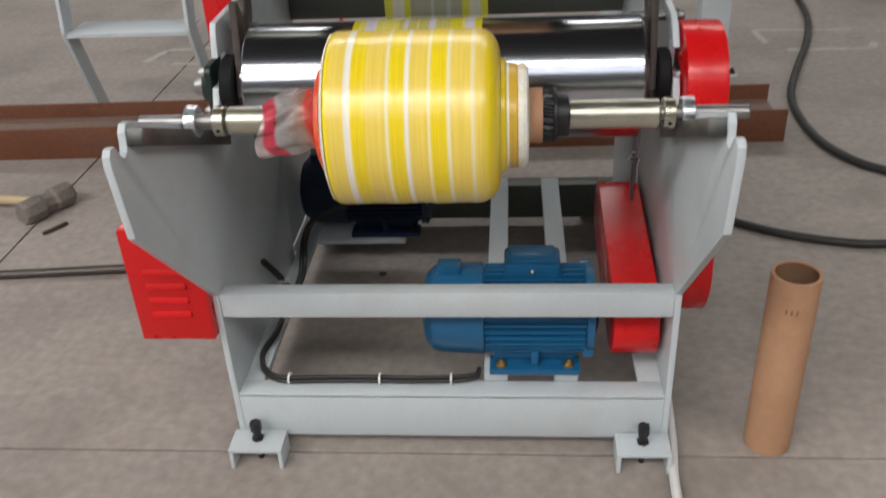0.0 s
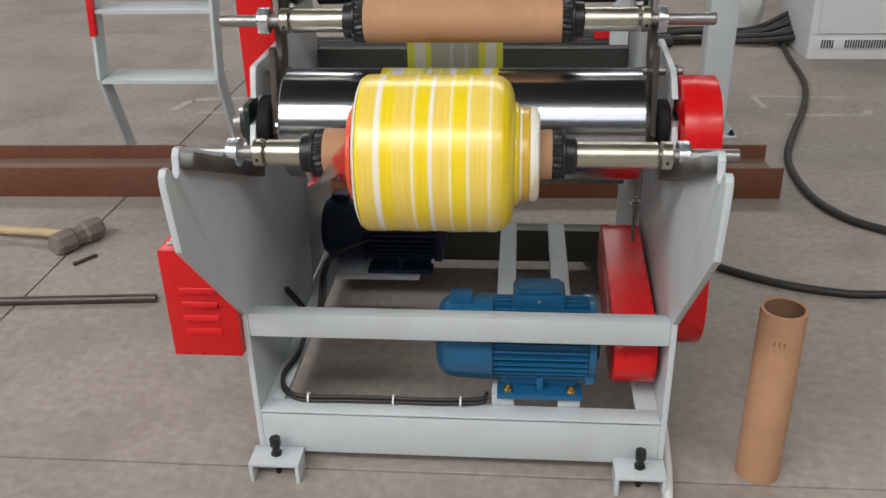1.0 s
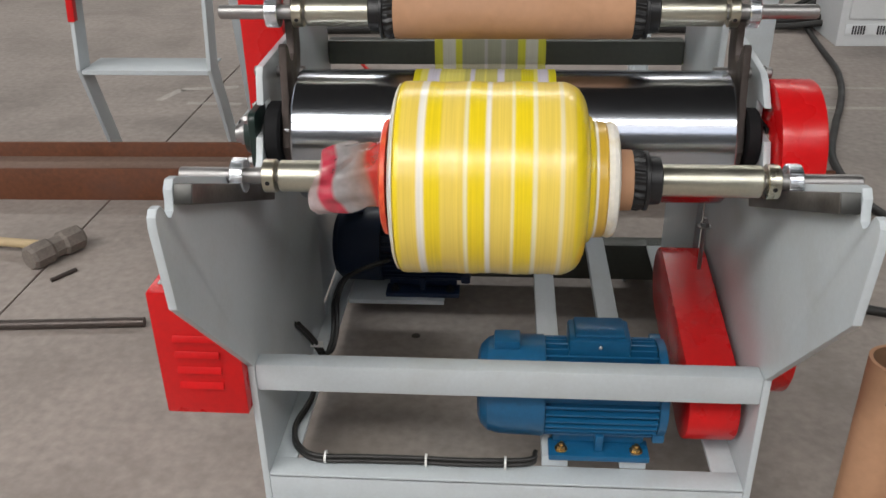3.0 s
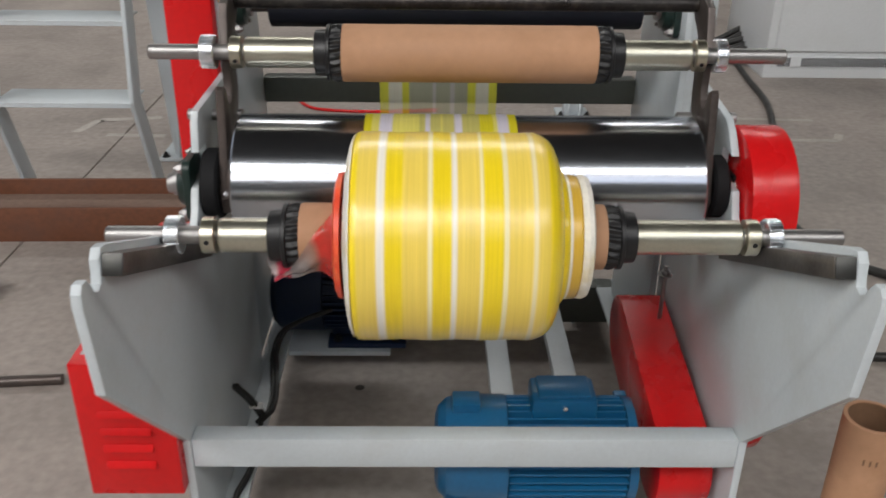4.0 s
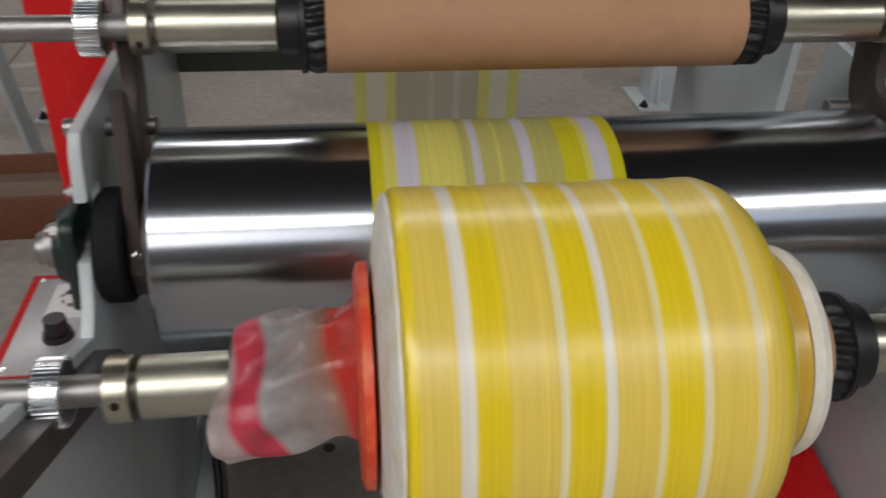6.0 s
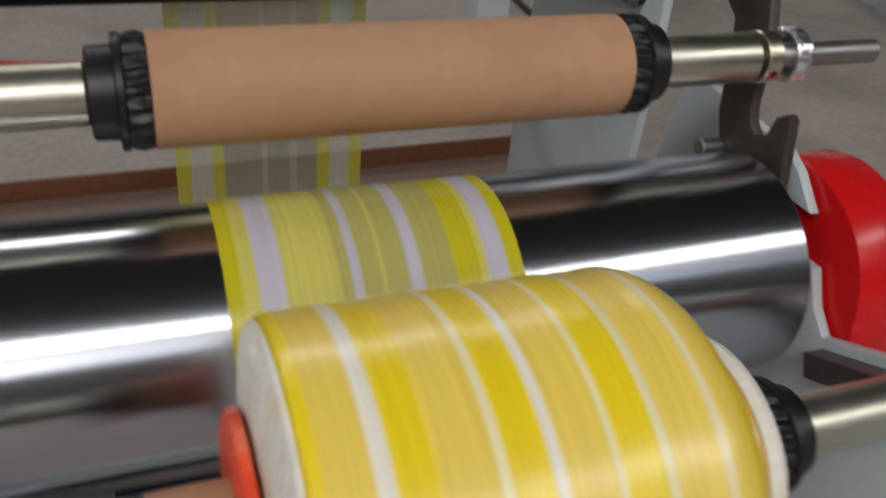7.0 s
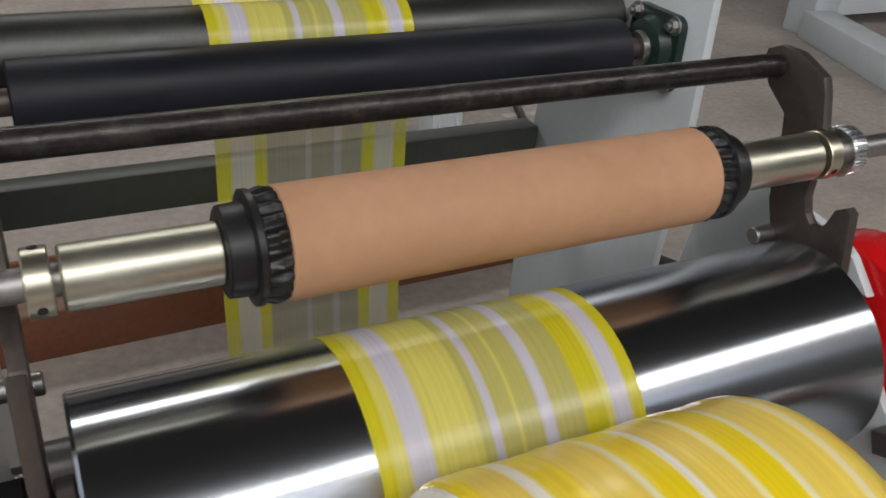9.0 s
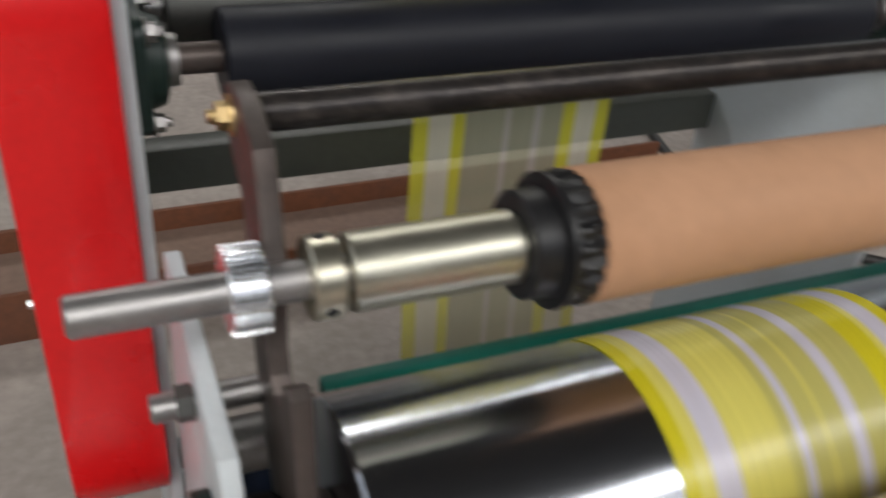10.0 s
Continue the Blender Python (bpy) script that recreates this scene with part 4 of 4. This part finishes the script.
tagged(part("power_cable", tubed(CB2, 0.012, 18), CABLE), "black power cable lying beside the machine", "cable")
def floor_mark(pts, w):
    bm = bmesh.new()
    for (xa, ya), (xb, yb) in zip(pts, pts[1:]):
        d = Vector((xb - xa, yb - ya, 0))
        s = Vector((-d.y, d.x, 0)).normalized() * w / 2
        vs = [bm.verts.new(Vector((x, y, 0.0012)) + q) for x, y, q in ((xa, ya, s), (xb, yb, s), (xb, yb, -s), (xa, ya, -s))]
        bm.faces.new(vs)
    return tagged(part("floor_marking", bm, CHALK, smooth=False), "worn white painted mark on the concrete", "floor marking", "floor markings")


floor_mark([(1.66, 2.69), (1.24, 2.71), (1.25, 2.52)], 0.03)
floor_mark([(1.32, 2.425), (1.66, 2.42), (1.70, 2.50)], 0.035)
floor_mark([(-1.50, 2.46), (-1.45, 2.62), (-1.20, 2.66)], 0.04)
floor_mark([(-1.36, 2.43), (-1.12, 2.42)], 0.035)

b = bmesh.new()
bmesh.ops.create_circle(b, cap_ends=True, segments=20, radius=0.011)
bmesh.ops.translate(b, vec=(-0.193, 0.656, 0.0012), verts=b.verts)
tagged(part("anchor_hole", b, JOINT, smooth=False), "small dark anchor hole in the concrete", "floor hole", kind="structure")

# ---- stair ----
st = thing("step_ladder", (-1.2, 1.6, 0), "grey steel step ladder with a red rail end", "step ladder")
for x in (-1.452, -0.995):
    bm = bmesh.new()
    pts = [(1.84, 0.0), (1.92, 0.0), (1.78, 0.360), (1.90, 1.10), (1.82, 1.10), (1.70, 0.360)]
    prism(bm, pts, x, x + 0.014)
    s = part("stringer", bm, GREY, st)
    if x < -1.2:
        part("rail_end", prism(bmesh.new(), [(1.719, 0.52), (1.745, 0.52), (1.82, 1.0), (1.794, 1.0)], x - 0.004, x + 0.02), RED, st, "red painted rail end")
for z, y in ((0.352, 1.705), (0.605, 1.746), (0.858, 1.787)):
    bm = bmesh.new()
    box(bm, -1.437, -0.996, y, y + 0.16, z, z + 0.006, 0.001)
    box(bm, -1.437, -0.996, y, y + 0.006, z - 0.010, z, 0.001)
    part("tread", bm, GREY, st)

# ---- posts of the tower behind ----


def post(label, x, y, w, d, lean, gusset):
    root = thing("tower_post", (x, y, 0), label, "post", "tower posts")
    base = part("base_plate", boxed(x - w * 0.9, x + w * 0.9, y - d * 0.9, y + d * 0.9, 0, 0.012, 0.002), GREY, root)
    mm = Matrix.Translation((x, y, 0.012)) @ Matrix.Shear("XY", 4, (lean, 0))
    part("column", box(bmesh.new(), -w / 2, w / 2, -d / 2, d / 2, 0, 2.6, 0.004, mm), GREY, root)
    for s in (-1, 1):
        part("gusset", prism(bmesh.new(), [(y - d / 2, 0.012), (y - d / 2, 0.15), (y - d * 0.85, 0.012)], x + s * w * 0.3 - 0.004, x + s * w * 0.3 + 0.004), GREY, root)
    for sx in (-1, 1):
        part("anchor_bolt", hexbolt(x + sx * w * 0.72, y - d * 0.7, 0.012, 0.011, 0.010), BLACK, base)
    return root


post("light grey steel tower post bolted to the floor", 0.94, 2.20, 0.11, 0.11, 0.0, True)
post("light grey steel tower post bolted to the floor", -0.955, 2.235, 0.12, 0.12, -0.06, True)
post("light grey steel tower post bolted to the floor", 0.60, 2.75, 0.08, 0.08, 0.0, True)

# ---- cabinet ----
cab = thing("electric_cabinet", (2.1, 3.7, 0), "white metal electric cabinet with vents", "cabinet")
part("cabinet_body", boxed(1.67, 2.536, 3.39, 4.04, 0.0, 1.75, 0.004), WHITE, cab)
part("door", boxed(1.71, 2.496, 3.375, 3.39, 0.14, 1.70, 0.003), WHITE, cab)
part("vent_frame", boxed(1.705, 2.506, 3.384, 3.39, 0.055, 0.112, 0.001), WHITE, cab)
for k in list(range(5)) + list(range(9, 52)):
    part("vent_slot", boxed(1.735 + 0.0135 * k, 1.7425 + 0.0135 * k, 3.380, 3.3845, 0.062, 0.105, 0), VENT, cab, smooth=False)
for k in range(5):
    part("vent_slot", boxed(2.435 + 0.0135 * k, 2.4425 + 0.0135 * k, 3.380, 3.3845, 0.062, 0.105, 0), VENT, cab, smooth=False)
part("door_lock", boxed(1.735, 1.76, 3.365, 3.375, 0.85, 0.95, 0.003), BLACK, cab)

# ---- machine base further right ----
mb = thing("machine_base", (3.6, 2.8, 0), "light grey steel machine base of welded tubes", "machine base")
m = Matrix.Translation((3.26, 2.30, 0)) @ pose(0, 0, 0, 0, 0, -17.8)
part("floor_tube", box(bmesh.new(), -0.09, 0.09, -1.0, 0.70, 0.0, 0.14, 0.006, m), GREY, mb)
part("floor_tube", boxed(3.60, 4.8, 2.98, 3.10, 0.10, 0.20, 0.006), GREY, mb)
part("upright", boxed(3.44, 3.62, 2.97, 3.15, 0.0, 1.4, 0.006), GREY, mb)
part("upright", boxed(4.4, 4.52, 3.1, 3.22, 0.0, 1.4, 0.006), GREY, mb)
part("top_tube", boxed(3.42, 4.4, 3.1, 3.22, 0.42, 0.54, 0.006), GREY, mb)
tagged(part("cabinet", boxed(3.0, 4.4, 3.9, 4.6, 0, 1.6, 0.006), WHITE), "white metal machine housing at the back", "cabinet")

# ---- far things behind the web ----
far = thing("pipe_rack", (0.2, 3.7, 0), "low black pipe rack with red and blue valve blocks", "pipe rack")
part("pipe", tubed([(-1.2, 3.62, 0.03), (1.0, 3.66, 0.03)], 0.028, 18, 1), CABLE, far)
part("pipe", tubed([(-1.2, 3.70, 0.03), (1.0, 3.74, 0.03)], 0.028, 18, 1), CABLE, far)
BRIGHTBLUE = material("bright_blue_plastic", (0.01, 0.09, 0.42), 0.4)
for x, w, c in ((-0.02, 0.05, RED), (0.135, 0.045, BRIGHTBLUE), (0.42, 0.05, RED), (0.62, 0.06, RED)):
    part("valve_block", boxed(x - w, x + w, 3.64, 3.73, 0.05, 0.115, 0.008), c, far)
b = bmesh.new()
bmesh.ops.create_icosphere(b, subdivisions=4, radius=1)
for v in b.verts:
    q = 1 + 0.16 * noise.noise(v.co * 1.7) + 0.05 * noise.noise(v.co * 5)
    v.co = Vector((1.46 + 0.16 * v.co.x * q, 4.12 + 0.14 * v.co.y * q, max(0.0, 0.20 + 0.24 * v.co.z * q)))
tagged(part("plastic_sack", b, HOSE), "white plastic sack standing on the floor", "sack")
for k in range(6):
    yy = 3.70 + 0.040 * k
    tagged(part("power_cable", tubed([(0.3 + 0.1 * (k % 3), yy + 0.03, 0.017), (0.75, yy, 0.017 + 0.02 * (k % 2)), (1.15, yy + 0.03 * (-1) ** k, 0.018 + 0.02 * (k % 3)), (1.48, yy - 0.02, 0.03 + 0.02 * (k % 2)), (1.69, yy - 0.06, 0.06 + 0.02 * k)], 0.017, 16), CABLE),
           "black power cable coming out of the cabinet", "cable", "cabinet cables")
tagged(part("cord", tubed([(-0.72, 3.10, 0.006), (-0.64, 2.92, 0.006), (-0.56, 2.80, 0.006), (-0.42, 2.76, 0.006), (-0.22, 2.755, 0.006), (0.0, 2.78, 0.006)], 0.007, 16), RED), "thin red cord lying on the floor", "cord")


def motions():
    """The roll and its shaft turn once in 1.47 s; the rollers run at the film's speed."""
    for ob, y, z, rate in ((roll, RY, RZ, -245.0), (low_shaft, RY, RZ, -245.0), (drum, DY, DZ, 305.0), (nip, NY, NZ, 300.0), (steel_roller, SY, SZ, -290.0), (idler, IY, IZ, 300.0)):
        x = ob.location.x
        n = 51
        walk(ob, [(10.0 * k / (n - 1), pose(x, y, z, rate * 10.0 * k / (n - 1), 0, 0)) for k in range(n)])


motions()
